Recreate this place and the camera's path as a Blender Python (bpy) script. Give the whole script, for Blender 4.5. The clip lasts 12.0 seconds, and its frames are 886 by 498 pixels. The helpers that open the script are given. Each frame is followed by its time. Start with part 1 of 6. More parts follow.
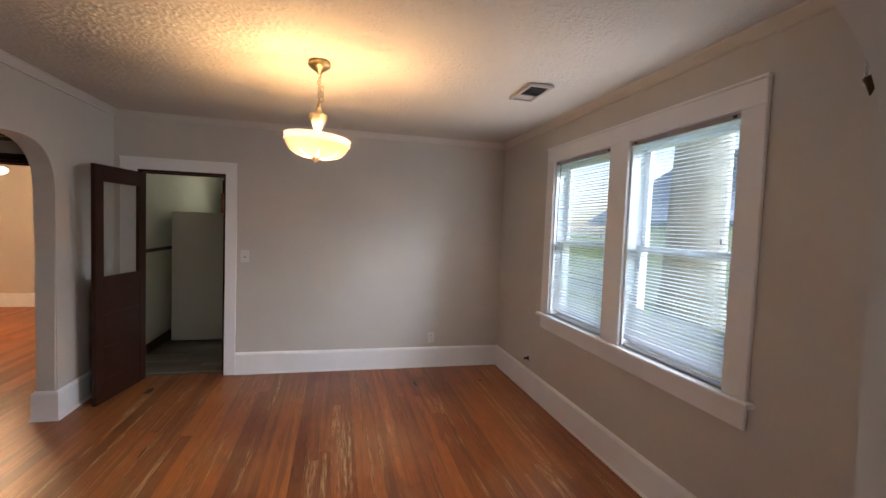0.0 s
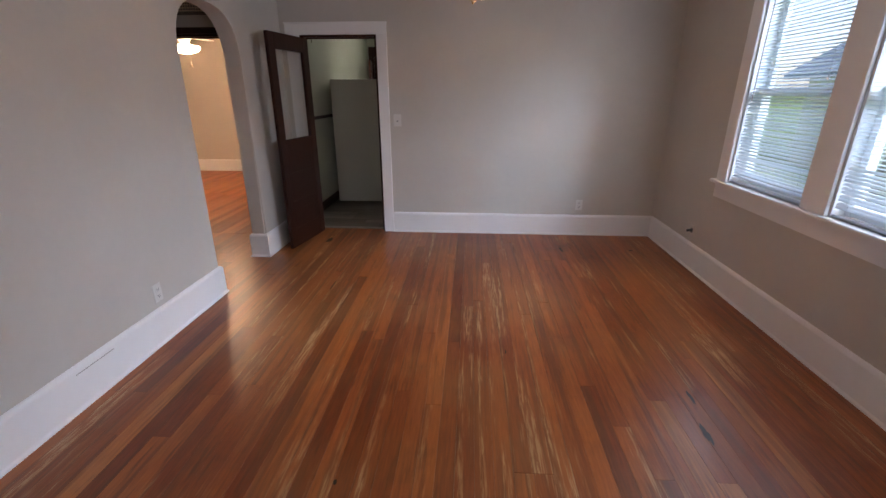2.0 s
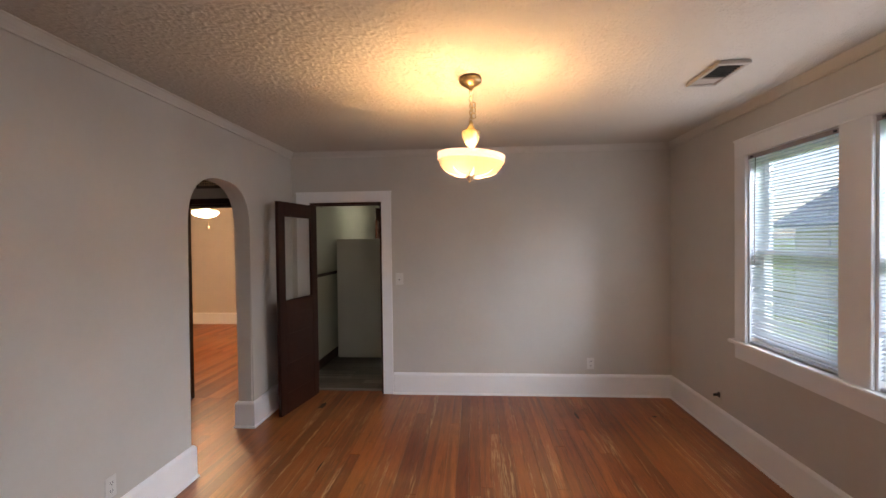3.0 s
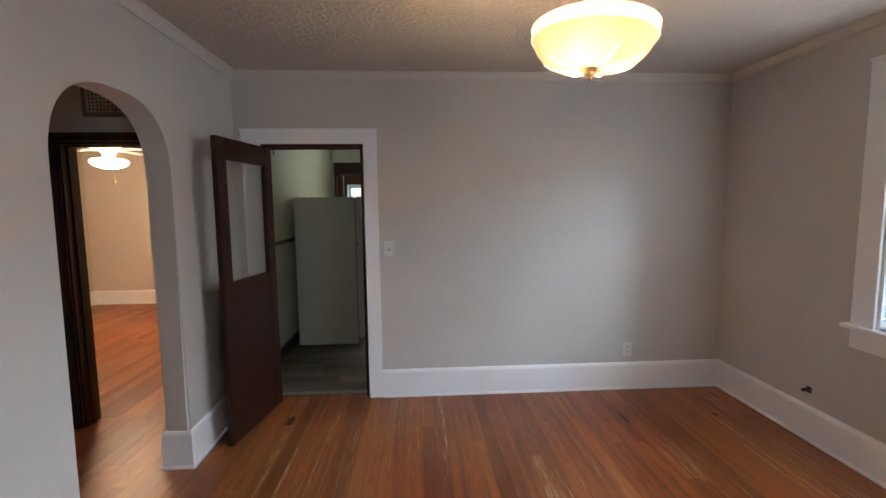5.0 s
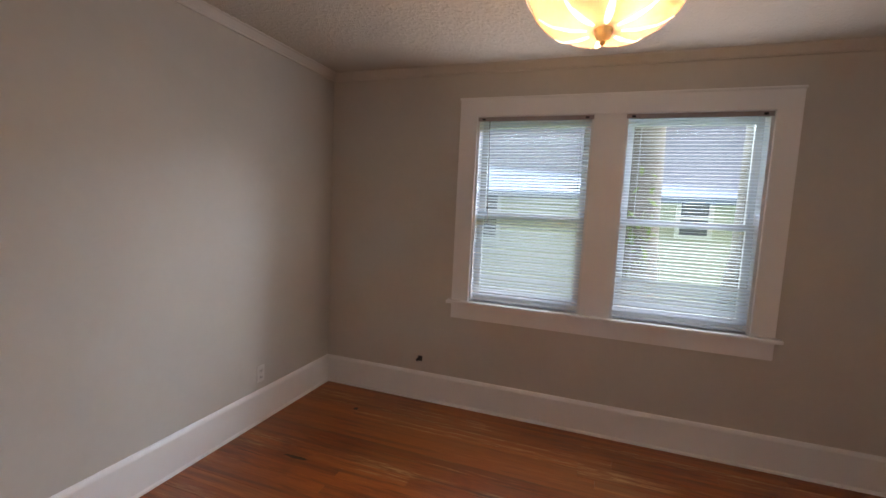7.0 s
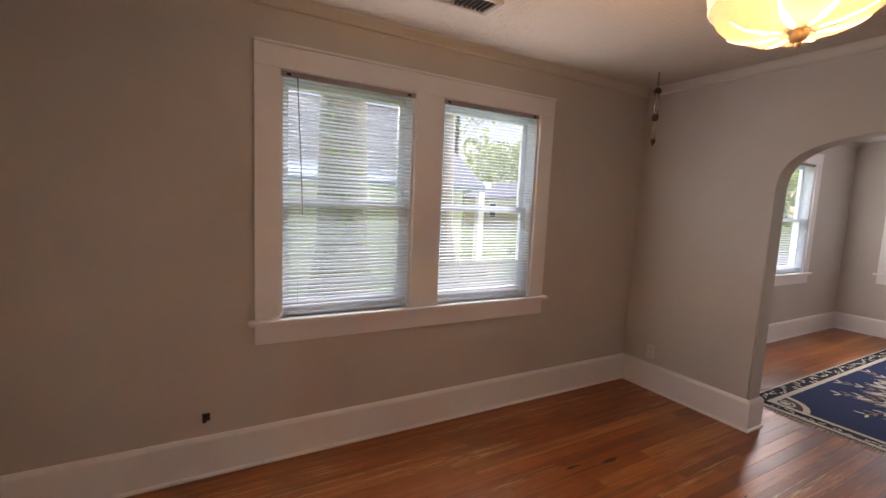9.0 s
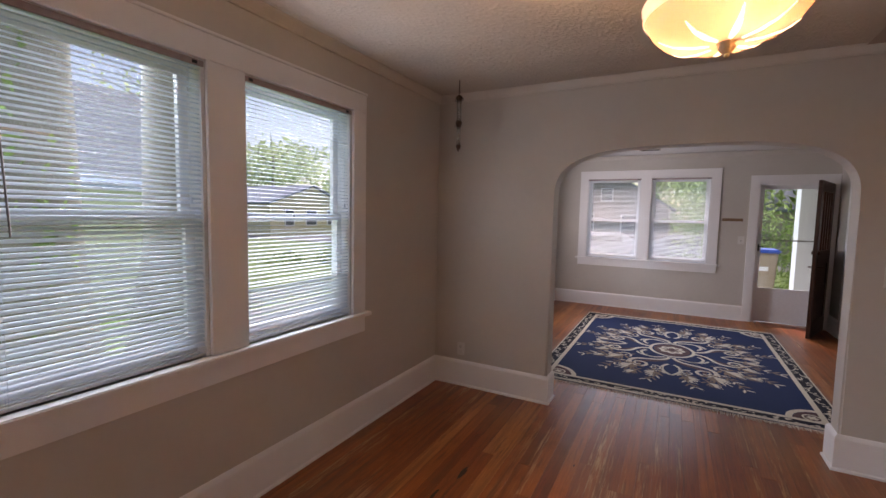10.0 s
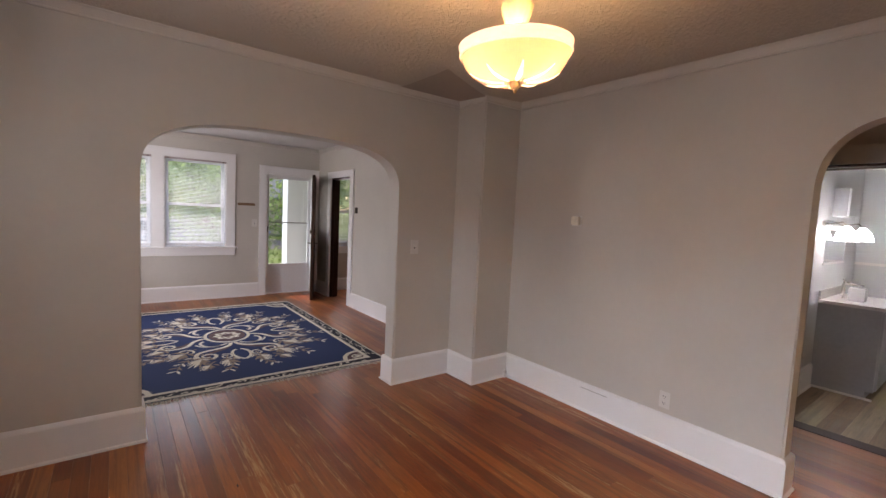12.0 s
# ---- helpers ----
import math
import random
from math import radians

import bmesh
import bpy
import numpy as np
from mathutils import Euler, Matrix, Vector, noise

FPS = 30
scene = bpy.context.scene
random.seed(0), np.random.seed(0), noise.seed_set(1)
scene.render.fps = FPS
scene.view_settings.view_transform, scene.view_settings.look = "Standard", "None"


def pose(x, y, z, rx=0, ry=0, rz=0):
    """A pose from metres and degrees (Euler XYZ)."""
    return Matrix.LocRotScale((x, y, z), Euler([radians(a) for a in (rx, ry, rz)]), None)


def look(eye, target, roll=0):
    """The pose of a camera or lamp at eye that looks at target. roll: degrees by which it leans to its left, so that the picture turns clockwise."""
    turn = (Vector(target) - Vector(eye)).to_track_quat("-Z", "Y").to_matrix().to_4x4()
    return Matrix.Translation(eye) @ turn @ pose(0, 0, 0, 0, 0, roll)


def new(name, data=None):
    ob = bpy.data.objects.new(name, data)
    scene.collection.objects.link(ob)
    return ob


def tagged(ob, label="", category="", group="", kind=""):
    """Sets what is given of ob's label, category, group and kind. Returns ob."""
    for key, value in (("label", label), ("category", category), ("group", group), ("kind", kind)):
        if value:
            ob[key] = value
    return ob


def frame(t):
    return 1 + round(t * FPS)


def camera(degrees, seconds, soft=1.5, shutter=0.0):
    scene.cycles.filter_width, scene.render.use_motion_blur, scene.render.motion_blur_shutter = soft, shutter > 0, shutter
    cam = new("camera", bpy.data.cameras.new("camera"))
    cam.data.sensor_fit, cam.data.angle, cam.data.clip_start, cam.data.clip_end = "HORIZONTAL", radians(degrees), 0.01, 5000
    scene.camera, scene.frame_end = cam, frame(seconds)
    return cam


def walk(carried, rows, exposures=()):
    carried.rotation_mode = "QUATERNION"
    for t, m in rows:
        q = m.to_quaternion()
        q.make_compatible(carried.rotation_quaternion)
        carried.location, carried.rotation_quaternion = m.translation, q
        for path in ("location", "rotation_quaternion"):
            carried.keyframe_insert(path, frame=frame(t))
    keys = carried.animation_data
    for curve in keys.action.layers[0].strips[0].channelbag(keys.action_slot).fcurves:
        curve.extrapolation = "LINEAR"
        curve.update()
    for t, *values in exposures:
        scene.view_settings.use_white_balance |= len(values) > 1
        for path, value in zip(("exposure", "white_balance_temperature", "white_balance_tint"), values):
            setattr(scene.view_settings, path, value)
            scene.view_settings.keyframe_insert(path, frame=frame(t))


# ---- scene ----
cam = camera(91.4, 12.0)
PATH = [
    (0, (0.036, -0.01, 1.613), (0.515, 1.929, 1.509), 2.2),
    (0.5, (0.061, -0.021, 1.609), (0.538, 1.918, 1.497), 1.3),
    (0.7, (0.023, -0.015, 1.623), (0.287, 1.965, 1.528), 0.6),
    (1, (-0.038, -0.003, 1.623), (-0.074, 1.995, 1.536), 0.1),
    (1.5, (-0.082, 0.029, 1.554), (-0.269, 1.97, 1.111), -0.3),
    (2, (-0.093, 0.034, 1.507), (-0.21, 1.911, 0.827), -0.0),
    (2.5, (-0.094, 0.024, 1.585), (-0.242, 2.012, 1.434), -0.2),
    (3, (-0.075, 0.215, 1.622), (-0.219, 2.21, 1.588), -0.7),
    (3.2, (-0.082, 0.303, 1.618), (-0.267, 2.294, 1.575), -0.5),
    (4.8, (-0.542, 1.141, 1.569), (-0.566, 3.132, 1.386), -0.7),
    (5, (-0.638, 1.302, 1.57), (-0.525, 3.289, 1.37), -0.6),
    (5.5, (-0.919, 1.596, 1.551), (-0.206, 3.454, 1.353), 0.9),
    (6, (-1.085, 1.928, 1.52), (0.131, 3.5, 1.295), 1.8),
    (6.5, (-1.184, 2.313, 1.535), (0.372, 3.548, 1.313), 2.5),
    (7, (-1.221, 2.649, 1.555), (0.657, 3.31, 1.362), 2.8),
    (7.2, (-1.189, 2.8, 1.545), (0.745, 3.273, 1.355), 2.8),
    (8.8, (-0.732, 3.863, 1.55), (1.1, 3.095, 1.321), 2.3),
    (9, (-0.632, 3.917, 1.55), (1.1, 2.94, 1.335), 2.5),
    (9.5, (-0.356, 4.009, 1.543), (0.893, 2.457, 1.367), 2.8),
    (10, (-0.009, 3.982, 1.549), (0.934, 2.226, 1.39), 1.2),
    (10.5, (0.317, 4.005, 1.532), (0.8, 2.069, 1.389), 2.1),
    (11, (0.582, 3.921, 1.511), (0.568, 1.927, 1.35), 0.4),
    (11.5, (0.788, 3.779, 1.524), (0.212, 1.871, 1.356), 1.8),
    (12, (0.994, 3.737, 1.528), (-0.216, 2.152, 1.373), 2.7),
]
SKY, SUN, CHANDELIER = 0.066, 1.2, 10.0
EAST_SKY, SOUTH_SKY, KITCHEN_SKY, SIDE_SKY, PANE_SKY = 1300.0, 170.0, 230.0, 8.0, 2.0
BED_LAMP, BATH_LAMP, FAN_GLOW, VANITY_GLOW, KITCHEN_GLOW = 14.0, 6.0, 4.0, 3.0, 2.2
TILT_A, TILT_B, TILT_C, TILT_D, TILT_E = 30.0, 5.0, 34.0, 10.0, 18.0
EXPOSURE = [(0, 2.3, 7200, 23), (1.5, 2.3, 6800, 26), (2.2, 2.25, 6700, 26), (3.2, 2.25, 7500, 25), (5, 2.4, 6500, 17), (5.5, 2.45, 6100, 14), (6, 2.45, 6400, 16), (6.6, 2.3, 6800, 20), (7.2, 1.95, 7900, 28), (9, 2.1, 8500, 33), (9.5, 2.0, 7800, 31), (10, 1.8, 7700, 33), (10.5, 1.65, 8200, 34), (11, 1.7, 8600, 36), (11.5, 1.9, 9200, 38), (12, 2.12, 7900, 30)]
walk(cam, [(t, look(eye, target, roll)) for t, eye, target, roll in PATH], EXPOSURE)

# ---------------------------------------------------------------- light
world = bpy.data.worlds.new("overcast_sky")
scene.world = world
world.use_nodes = True
wn = world.node_tree
sky = wn.nodes.new("ShaderNodeTexSky")
sky.sky_type = "NISHITA"
sky.sun_disc = False
sky.sun_elevation, sky.sun_rotation = radians(52), radians(200)
sky.air_density, sky.dust_density, sky.ozone_density = 1.0, 1.6, 1.6
wn.links.new(sky.outputs[0], wn.nodes["Background"].inputs[0])
wn.nodes["Background"].inputs[1].default_value = SKY

sun_data = bpy.data.lights.new("sun", "SUN")
sun_data.energy, sun_data.angle, sun_data.color = SUN, radians(15), (1.0, 0.96, 0.9)
sun = new("sun", sun_data)
sun.matrix_world = look((0, 0, 30), (-9, 22, 0))


def bulb(name, place, watts, colour, radius=0.03):
    data = bpy.data.lights.new(name, "POINT")
    data.energy, data.color, data.shadow_soft_size = watts, colour, radius
    ob = new(name, data)
    ob.location = place
    return ob


LAMP_X, LAMP_Y = -0.085, 2.67
WARM = (1.0, 0.68, 0.32)
for k in range(3):
    a = radians(120 * k - 10)
    bulb("chandelier_bulb", (LAMP_X + 0.075 * math.cos(a), LAMP_Y + 0.075 * math.sin(a), 2.058), CHANDELIER / 3, WARM, 0.022)
bulb("bedroom_fan_bulb", (-4.23, 6.65, 1.955), BED_LAMP, (1.0, 0.74, 0.45), 0.07)
for x in (-4.45, -5.15):
    bulb("vanity_bulb", (x, 2.80, 1.50), BATH_LAMP, (0.46, 0.74, 1.0), 0.04)

def sky_light(place, target, w, h, watts, colour=(0.58, 0.80, 1.0)):
    """An added area lamp in place of sky light, outside a window or in its opening."""
    data = bpy.data.lights.new("window_sky_light", "AREA")
    data.shape, data.size, data.size_y, data.energy, data.color = "RECTANGLE", w, h, watts, colour
    ob = new("window_sky_light", data)
    ob.matrix_world = look(place, target)


sky_light((8.5, 0.0, 5.05), (-1.8, 2.0, 1.3), 14.0, 3.8, EAST_SKY)
# Added lamps on the room side of the blinds, replacing daylight through the slats.
for y in (3.125, 2.11):
    sky_light((1.915, y, 1.62), (0.0, y, 1.62), 0.62, 1.05, PANE_SKY, (0.80, 0.90, 1.0))
sky_light((1.915, -2.46, 1.60), (0.0, -2.46, 1.60), 0.64, 1.05, SIDE_SKY, (0.80, 0.90, 1.0))
sky_light((-2.775, -4.045, 1.60), (-2.775, 0.0, 1.60), 0.60, 1.05, 4.0, (0.80, 0.90, 1.0))
sky_light((0.0, -12.2, 6.3), (0.0, -1.0, 0.9), 5.5, 1.8, SOUTH_SKY)
sky_light((-0.2, 12.2, 3.0), (-0.4, 8.0, 0.8), 2.4, 0.9, KITCHEN_SKY)

# ---------------------------------------------------------------- materials


def material(name):
    m = bpy.data.materials.new(name)
    m.use_nodes = True
    return m, m.node_tree.nodes, m.node_tree.links, m.node_tree.nodes["Principled BSDF"]


def coords(n, l, scale=(1, 1, 1), space="position"):
    """World-size coordinates, or the thing's own."""
    mp = n.new("ShaderNodeMapping")
    mp.inputs["Scale"].default_value = scale
    if space == "position":
        l.new(n.new("ShaderNodeNewGeometry").outputs["Position"], mp.inputs["Vector"])
    else:
        l.new(n.new("ShaderNodeTexCoord").outputs["Object"], mp.inputs["Vector"])
    return mp.outputs["Vector"]


def noise_tex(n, l, vec, scale, detail=4.0, rough=0.55):
    t = n.new("ShaderNodeTexNoise")
    t.inputs["Scale"].default_value = scale
    t.inputs["Detail"].default_value = detail
    t.inputs["Roughness"].default_value = rough
    l.new(vec, t.inputs["Vector"])
    return t.outputs["Fac"]


def ramp(n, l, fac, stops):
    r = n.new("ShaderNodeValToRGB")
    while len(r.color_ramp.elements) < len(stops):
        r.color_ramp.elements.new(0.5)
    for e, (p, c) in zip(r.color_ramp.elements, stops):
        e.position = p
        e.color = (*c, 1) if len(c) == 3 else c
    l.new(fac, r.inputs["Fac"])
    return r.outputs["Color"]


def mix(n, l, fac, a, b, mode="MIX"):
    m = n.new("ShaderNodeMix")
    m.data_type, m.blend_type = "RGBA", mode
    for socket, v in ((m.inputs[0], fac), (m.inputs[6], a), (m.inputs[7], b)):
        if isinstance(v, (int, float)):
            socket.default_value = v
        elif isinstance(v, tuple):
            socket.default_value = (*v, 1)
        else:
            l.new(v, socket)
    return m.outputs[2]


def bump(n, l, height, bsdf, strength, distance):
    b = n.new("ShaderNodeBump")
    b.inputs["Strength"].default_value = strength
    b.inputs["Distance"].default_value = distance
    l.new(height, b.inputs["Height"])
    l.new(b.outputs["Normal"], bsdf.inputs["Normal"])


def scaled(c, k):
    return tuple(min(1.0, v * k) for v in c)


def paint(name, colour, rough=0.5, wear=0.06, relief=0.15, grain=120.0, spec=0.5):
    """Painted plaster or wood: broad unevenness, roller grain."""
    m, n, l, b = material(name)
    v = coords(n, l)
    big = noise_tex(n, l, v, 1.3, 5)
    small = noise_tex(n, l, v, 23.0, 4)
    c = ramp(n, l, big, [(0.3, scaled(colour, 1 - wear)), (0.7, scaled(colour, 1 + wear * 0.4))])
    c = mix(n, l, 0.25, c, ramp(n, l, small, [(0.35, scaled(colour, 1 - wear * 0.8)), (0.65, colour)]))
    l.new(c, b.inputs["Base Color"])
    r = n.new("ShaderNodeMapRange")
    r.inputs["To Min"].default_value, r.inputs["To Max"].default_value = rough - 0.06, rough + 0.08
    l.new(small, r.inputs["Value"])
    l.new(r.outputs[0], b.inputs["Roughness"])
    b.inputs["Specular IOR Level"].default_value = spec
    bump(n, l, noise_tex(n, l, v, grain, 3), b, relief, 0.002)
    return m


def plain(name, colour, rough=0.5, metal=0.0, wear=0.1, scale=30.0):
    m, n, l, b = material(name)
    f = noise_tex(n, l, coords(n, l), scale, 4)
    l.new(ramp(n, l, f, [(0.3, scaled(colour, 1 - wear)), (0.7, scaled(colour, 1 + wear))]), b.inputs["Base Color"])
    b.inputs["Roughness"].default_value, b.inputs["Metallic"].default_value = rough, metal
    return m


def boards(name, dark, mid, light, rough=0.3, along="y", wear=0.35, island=False, streak=1.0):
    """Varnished boards: tone by board, grain along them, worn streaks and dark stains."""
    m, n, l, b = material(name)
    geo = n.new("ShaderNodeNewGeometry")
    if island:
        rnd = geo.outputs["Random Per Island"]
    else:
        rnd = n.new("ShaderNodeObjectInfo").outputs["Random"]
    off = n.new("ShaderNodeVectorMath")
    off.operation = "MULTIPLY_ADD"
    off.inputs[1].default_value = (7.3, 3.1, 0.0)
    l.new(rnd, off.inputs[0])
    l.new(geo.outputs["Position"], off.inputs[2])
    mp = n.new("ShaderNodeMapping")
    mp.inputs["Scale"].default_value = (1, 0.07, 1) if along == "y" else (0.07, 1, 1)
    l.new(off.outputs[0], mp.inputs["Vector"])
    mp2 = n.new("ShaderNodeMapping")
    mp2.inputs["Scale"].default_value = (1, 0.035, 1) if along == "y" else (0.035, 1, 1)
    l.new(off.outputs[0], mp2.inputs["Vector"])
    grain = noise_tex(n, l, mp.outputs[0], 95.0, 6, 0.65)
    grain2 = noise_tex(n, l, mp.outputs[0], 28.0, 4, 0.6)
    stain = noise_tex(n, l, geo.outputs["Position"], 1.5, 5, 0.62)
    scuff = noise_tex(n, l, mp2.outputs[0], 13.0, 6, 0.72)
    tone = ramp(n, l, rnd, [(0.0, (mid[0] * 0.58, mid[1] * 0.45, mid[2] * 0.40)), (0.12, (mid[0] * 0.78, mid[1] * 0.68, mid[2] * 0.62)), (0.30, scaled(mid, 0.92)), (0.65, scaled(mid, 1.12)), (0.9, (mid[0] * 1.3, mid[1] * 1.42, mid[2] * 1.4)), (1.0, light)])
    c = mix(n, l, 0.75 * streak, tone, ramp(n, l, grain, [(0.30, scaled(dark, 0.8)), (0.52, mid), (0.72, light)]), "SOFT_LIGHT")
    mp3 = n.new("ShaderNodeMapping")
    mp3.inputs["Scale"].default_value = (1, 0.03, 1) if along == "y" else (0.03, 1, 1)
    l.new(off.outputs[0], mp3.inputs["Vector"])
    heart = noise_tex(n, l, mp3.outputs[0], 22.0, 3, 0.5)
    c = mix(n, l, ramp(n, l, heart, [(0.36, (0.7 * streak,) * 3), (0.52, (0, 0, 0))]), c, scaled(dark, 1.05))
    c = mix(n, l, ramp(n, l, grain2, [(0.32, (0.6 * streak,) * 3), (0.42, (0, 0, 0))]), c, scaled(dark, 0.55))
    c = mix(n, l, ramp(n, l, stain, [(0.26, (0.62, 0.62, 0.62)), (0.42, (0, 0, 0))]), c, scaled(dark, 0.45))
    worn = noise_tex(n, l, geo.outputs["Position"], 0.9, 3, 0.5)
    c = mix(n, l, ramp(n, l, worn, [(0.42, (0, 0, 0)), (0.62, (0.35, 0.35, 0.35))]), c, (mid[0] * 1.2, mid[1] * 1.32, mid[2] * 1.35))
    c = mix(n, l, ramp(n, l, worn, [(0.30, (0.45, 0.45, 0.45)), (0.44, (0, 0, 0))]), c, (mid[0] * 0.62, mid[1] * 0.46, mid[2] * 0.42))
    bare = mix(n, l, 1.0, mix(n, l, 1.0, ramp(n, l, scuff, [(0.52, (0, 0, 0)), (0.59, (min(1.0, wear * 1.5),) * 3)]), ramp(n, l, worn, [(0.40, (0.08, 0.08, 0.08)), (0.54, (1, 1, 1))]), "MULTIPLY"), ramp(n, l, grain, [(0.44, (0.1, 0.1, 0.1)), (0.56, (1, 1, 1))]), "MULTIPLY")
    pick = n.new("ShaderNodeMath")
    pick.operation = "MULTIPLY"
    pick.inputs[1].default_value = 7.31
    l.new(rnd, pick.inputs[0])
    part_of = n.new("ShaderNodeMath")
    part_of.operation = "FRACT"
    l.new(pick.outputs[0], part_of.inputs[0])
    bare = mix(n, l, 1.0, bare, ramp(n, l, part_of.outputs[0], [(0.45, (0.12, 0.12, 0.12)), (0.70, (1, 1, 1))]), "MULTIPLY")
    c = mix(n, l, bare, c, (light[0] * 1.0, light[1] * 1.12, light[2] * 1.25))
    l.new(c, b.inputs["Base Color"])
    r = n.new("ShaderNodeMapRange")
    r.inputs["To Min"].default_value, r.inputs["To Max"].default_value = rough - 0.08, rough + 0.24
    l.new(scuff, r.inputs["Value"])
    l.new(r.outputs[0], b.inputs["Roughness"])
    bump(n, l, grain, b, 0.16, 0.0015)
    return m


def dark_wood(name, a, bcol, rough=0.3):
    m, n, l, b = material(name)
    v = coords(n, l, (1, 1, 0.09), "object")
    g = noise_tex(n, l, v, 60.0, 6, 0.65)
    s = noise_tex(n, l, coords(n, l), 3.0, 4)
    c = mix(n, l, 0.35, ramp(n, l, g, [(0.3, a), (0.7, bcol)]), ramp(n, l, s, [(0.3, scaled(a, 0.7)), (0.7, bcol)]))
    l.new(c, b.inputs["Base Color"])
    b.inputs["Roughness"].default_value = rough
    b.inputs["Specular IOR Level"].default_value = 0.3
    bump(n, l, g, b, 0.12, 0.001)
    return m


def glass(name, gloss=0.07, tint=(0.97, 0.99, 0.985)):
    m = bpy.data.materials.new(name)
    m.use_nodes = True
    n, l = m.node_tree.nodes, m.node_tree.links
    n.clear()
    t, g, x, o = n.new("ShaderNodeBsdfTransparent"), n.new("ShaderNodeBsdfGlossy"), n.new("ShaderNodeMixShader"), n.new("ShaderNodeOutputMaterial")
    t.inputs[0].default_value = (*tint, 1)
    g.inputs["Roughness"].default_value = 0.02
    x.inputs[0].default_value = gloss
    l.new(t.outputs[0], x.inputs[1]), l.new(g.outputs[0], x.inputs[2]), l.new(x.outputs[0], o.inputs[0])
    return m


def lampshade(name, colour, through_it=0.6, glow=0.0, glow_colour=(1, 1, 1)):
    """Frosted glass that passes its bulb's light; glow adds emission of its own."""
    m = bpy.data.materials.new(name)
    m.use_nodes = True
    n, l = m.node_tree.nodes, m.node_tree.links
    b = n["Principled BSDF"]
    b.inputs["Base Color"].default_value = (*colour, 1)
    b.inputs["Roughness"].default_value = 0.25
    tr, x = n.new("ShaderNodeBsdfTranslucent"), n.new("ShaderNodeMixShader")
    tr.inputs[0].default_value = (*colour, 1)
    x.inputs[0].default_value = through_it
    l.new(b.outputs[0], x.inputs[1]), l.new(tr.outputs[0], x.inputs[2])
    if glow:
        b.inputs["Emission Color"].default_value = (*glow_colour, 1)
        b.inputs["Emission Strength"].default_value = glow
    l.new(x.outputs[0], n["Material Output"].inputs[0])
    return m


def thin_vinyl(name, colour, through_it=0.35):
    """White plastic slats thin enough to pass some daylight."""
    m, n, l, b = material(name)
    f = noise_tex(n, l, coords(n, l), 40.0, 3)
    c = ramp(n, l, f, [(0.3, scaled(colour, 0.96)), (0.7, colour)])
    l.new(c, b.inputs["Base Color"])
    b.inputs["Roughness"].default_value = 0.38
    tr, x = n.new("ShaderNodeBsdfTranslucent"), n.new("ShaderNodeMixShader")
    l.new(c, tr.inputs[0])
    x.inputs[0].default_value = through_it
    l.new(b.outputs[0], x.inputs[1]), l.new(tr.outputs[0], x.inputs[2]), l.new(x.outputs[0], n["Material Output"].inputs[0])
    return m


def foliage(name, a, bcol, trans=0.35):
    m = bpy.data.materials.new(name)
    m.use_nodes = True
    n, l = m.node_tree.nodes, m.node_tree.links
    b = n["Principled BSDF"]
    geo = n.new("ShaderNodeNewGeometry")
    c = ramp(n, l, geo.outputs["Random Per Island"], [(0.0, a), (1.0, bcol)])
    l.new(c, b.inputs["Base Color"])
    b.inputs["Roughness"].default_value = 0.6
    tr, x = n.new("ShaderNodeBsdfTranslucent"), n.new("ShaderNodeMixShader")
    l.new(c, tr.inputs[0])
    x.inputs[0].default_value = trans
    l.new(b.outputs[0], x.inputs[1]), l.new(tr.outputs[0], x.inputs[2]), l.new(x.outputs[0], n["Material Output"].inputs[0])
    return m


def popcorn(name, colour):
    m, n, l, b = material(name)
    v = coords(n, l)
    c = ramp(n, l, noise_tex(n, l, v, 0.9, 5), [(0.3, scaled(colour, 0.93)), (0.7, colour)])
    l.new(c, b.inputs["Base Color"])
    b.inputs["Roughness"].default_value = 0.9
    h = n.new("ShaderNodeMath")
    h.operation = "ADD"
    l.new(noise_tex(n, l, v, 260.0, 3, 0.65), h.inputs[0])
    l.new(noise_tex(n, l, v, 130.0, 3, 0.65), h.inputs[1])
    bump(n, l, h.outputs[0], b, 0.4, 0.004)
    return m


WALL = paint("greige_wall_paint", (0.615, 0.578, 0.522), 0.5, 0.09, 0.16, 130)
TRIM = paint("white_trim_paint", (0.90, 0.895, 0.885), 0.32, 0.05, 0.08, 60)
CROWN = paint("cream_moulding_paint", (0.64, 0.605, 0.55), 0.45, 0.10, 0.1, 60)
CEIL = popcorn("textured_ceiling", (0.57, 0.525, 0.46))
CEIL_PLAIN = paint("ceiling_paint", (0.70, 0.69, 0.68), 0.8, 0.05, 0.3, 60)
PATCH = paint("bare_patch_plaster", (0.44, 0.375, 0.32), 0.85, 0.12, 0.2, 40)
PINE = boards("heart_pine_boards", (0.115, 0.033, 0.012), (0.36, 0.138, 0.042), (0.55, 0.295, 0.125), 0.27, "y", 0.66)
PINE_JOIN = boards("heart_pine_joined", (0.24, 0.08, 0.03), (0.38, 0.15, 0.055), (0.46, 0.20, 0.08), 0.3, "y", 0.3, True)
VINYL = boards("grey_vinyl_planks", (0.05, 0.043, 0.034), (0.20, 0.175, 0.14), (0.52, 0.46, 0.37), 0.33, "x", 0.12)
VINYL_BATH = boards("brown_vinyl_planks", (0.14, 0.105, 0.075), (0.32, 0.25, 0.18), (0.46, 0.37, 0.27), 0.35, "x", 0.1, True)
GAP = plain("floor_gap", (0.012, 0.006, 0.004), 0.8)
DARK = dark_wood("dark_mahogany_stain", (0.019, 0.0052, 0.0027), (0.050, 0.0140, 0.0066), 0.42)
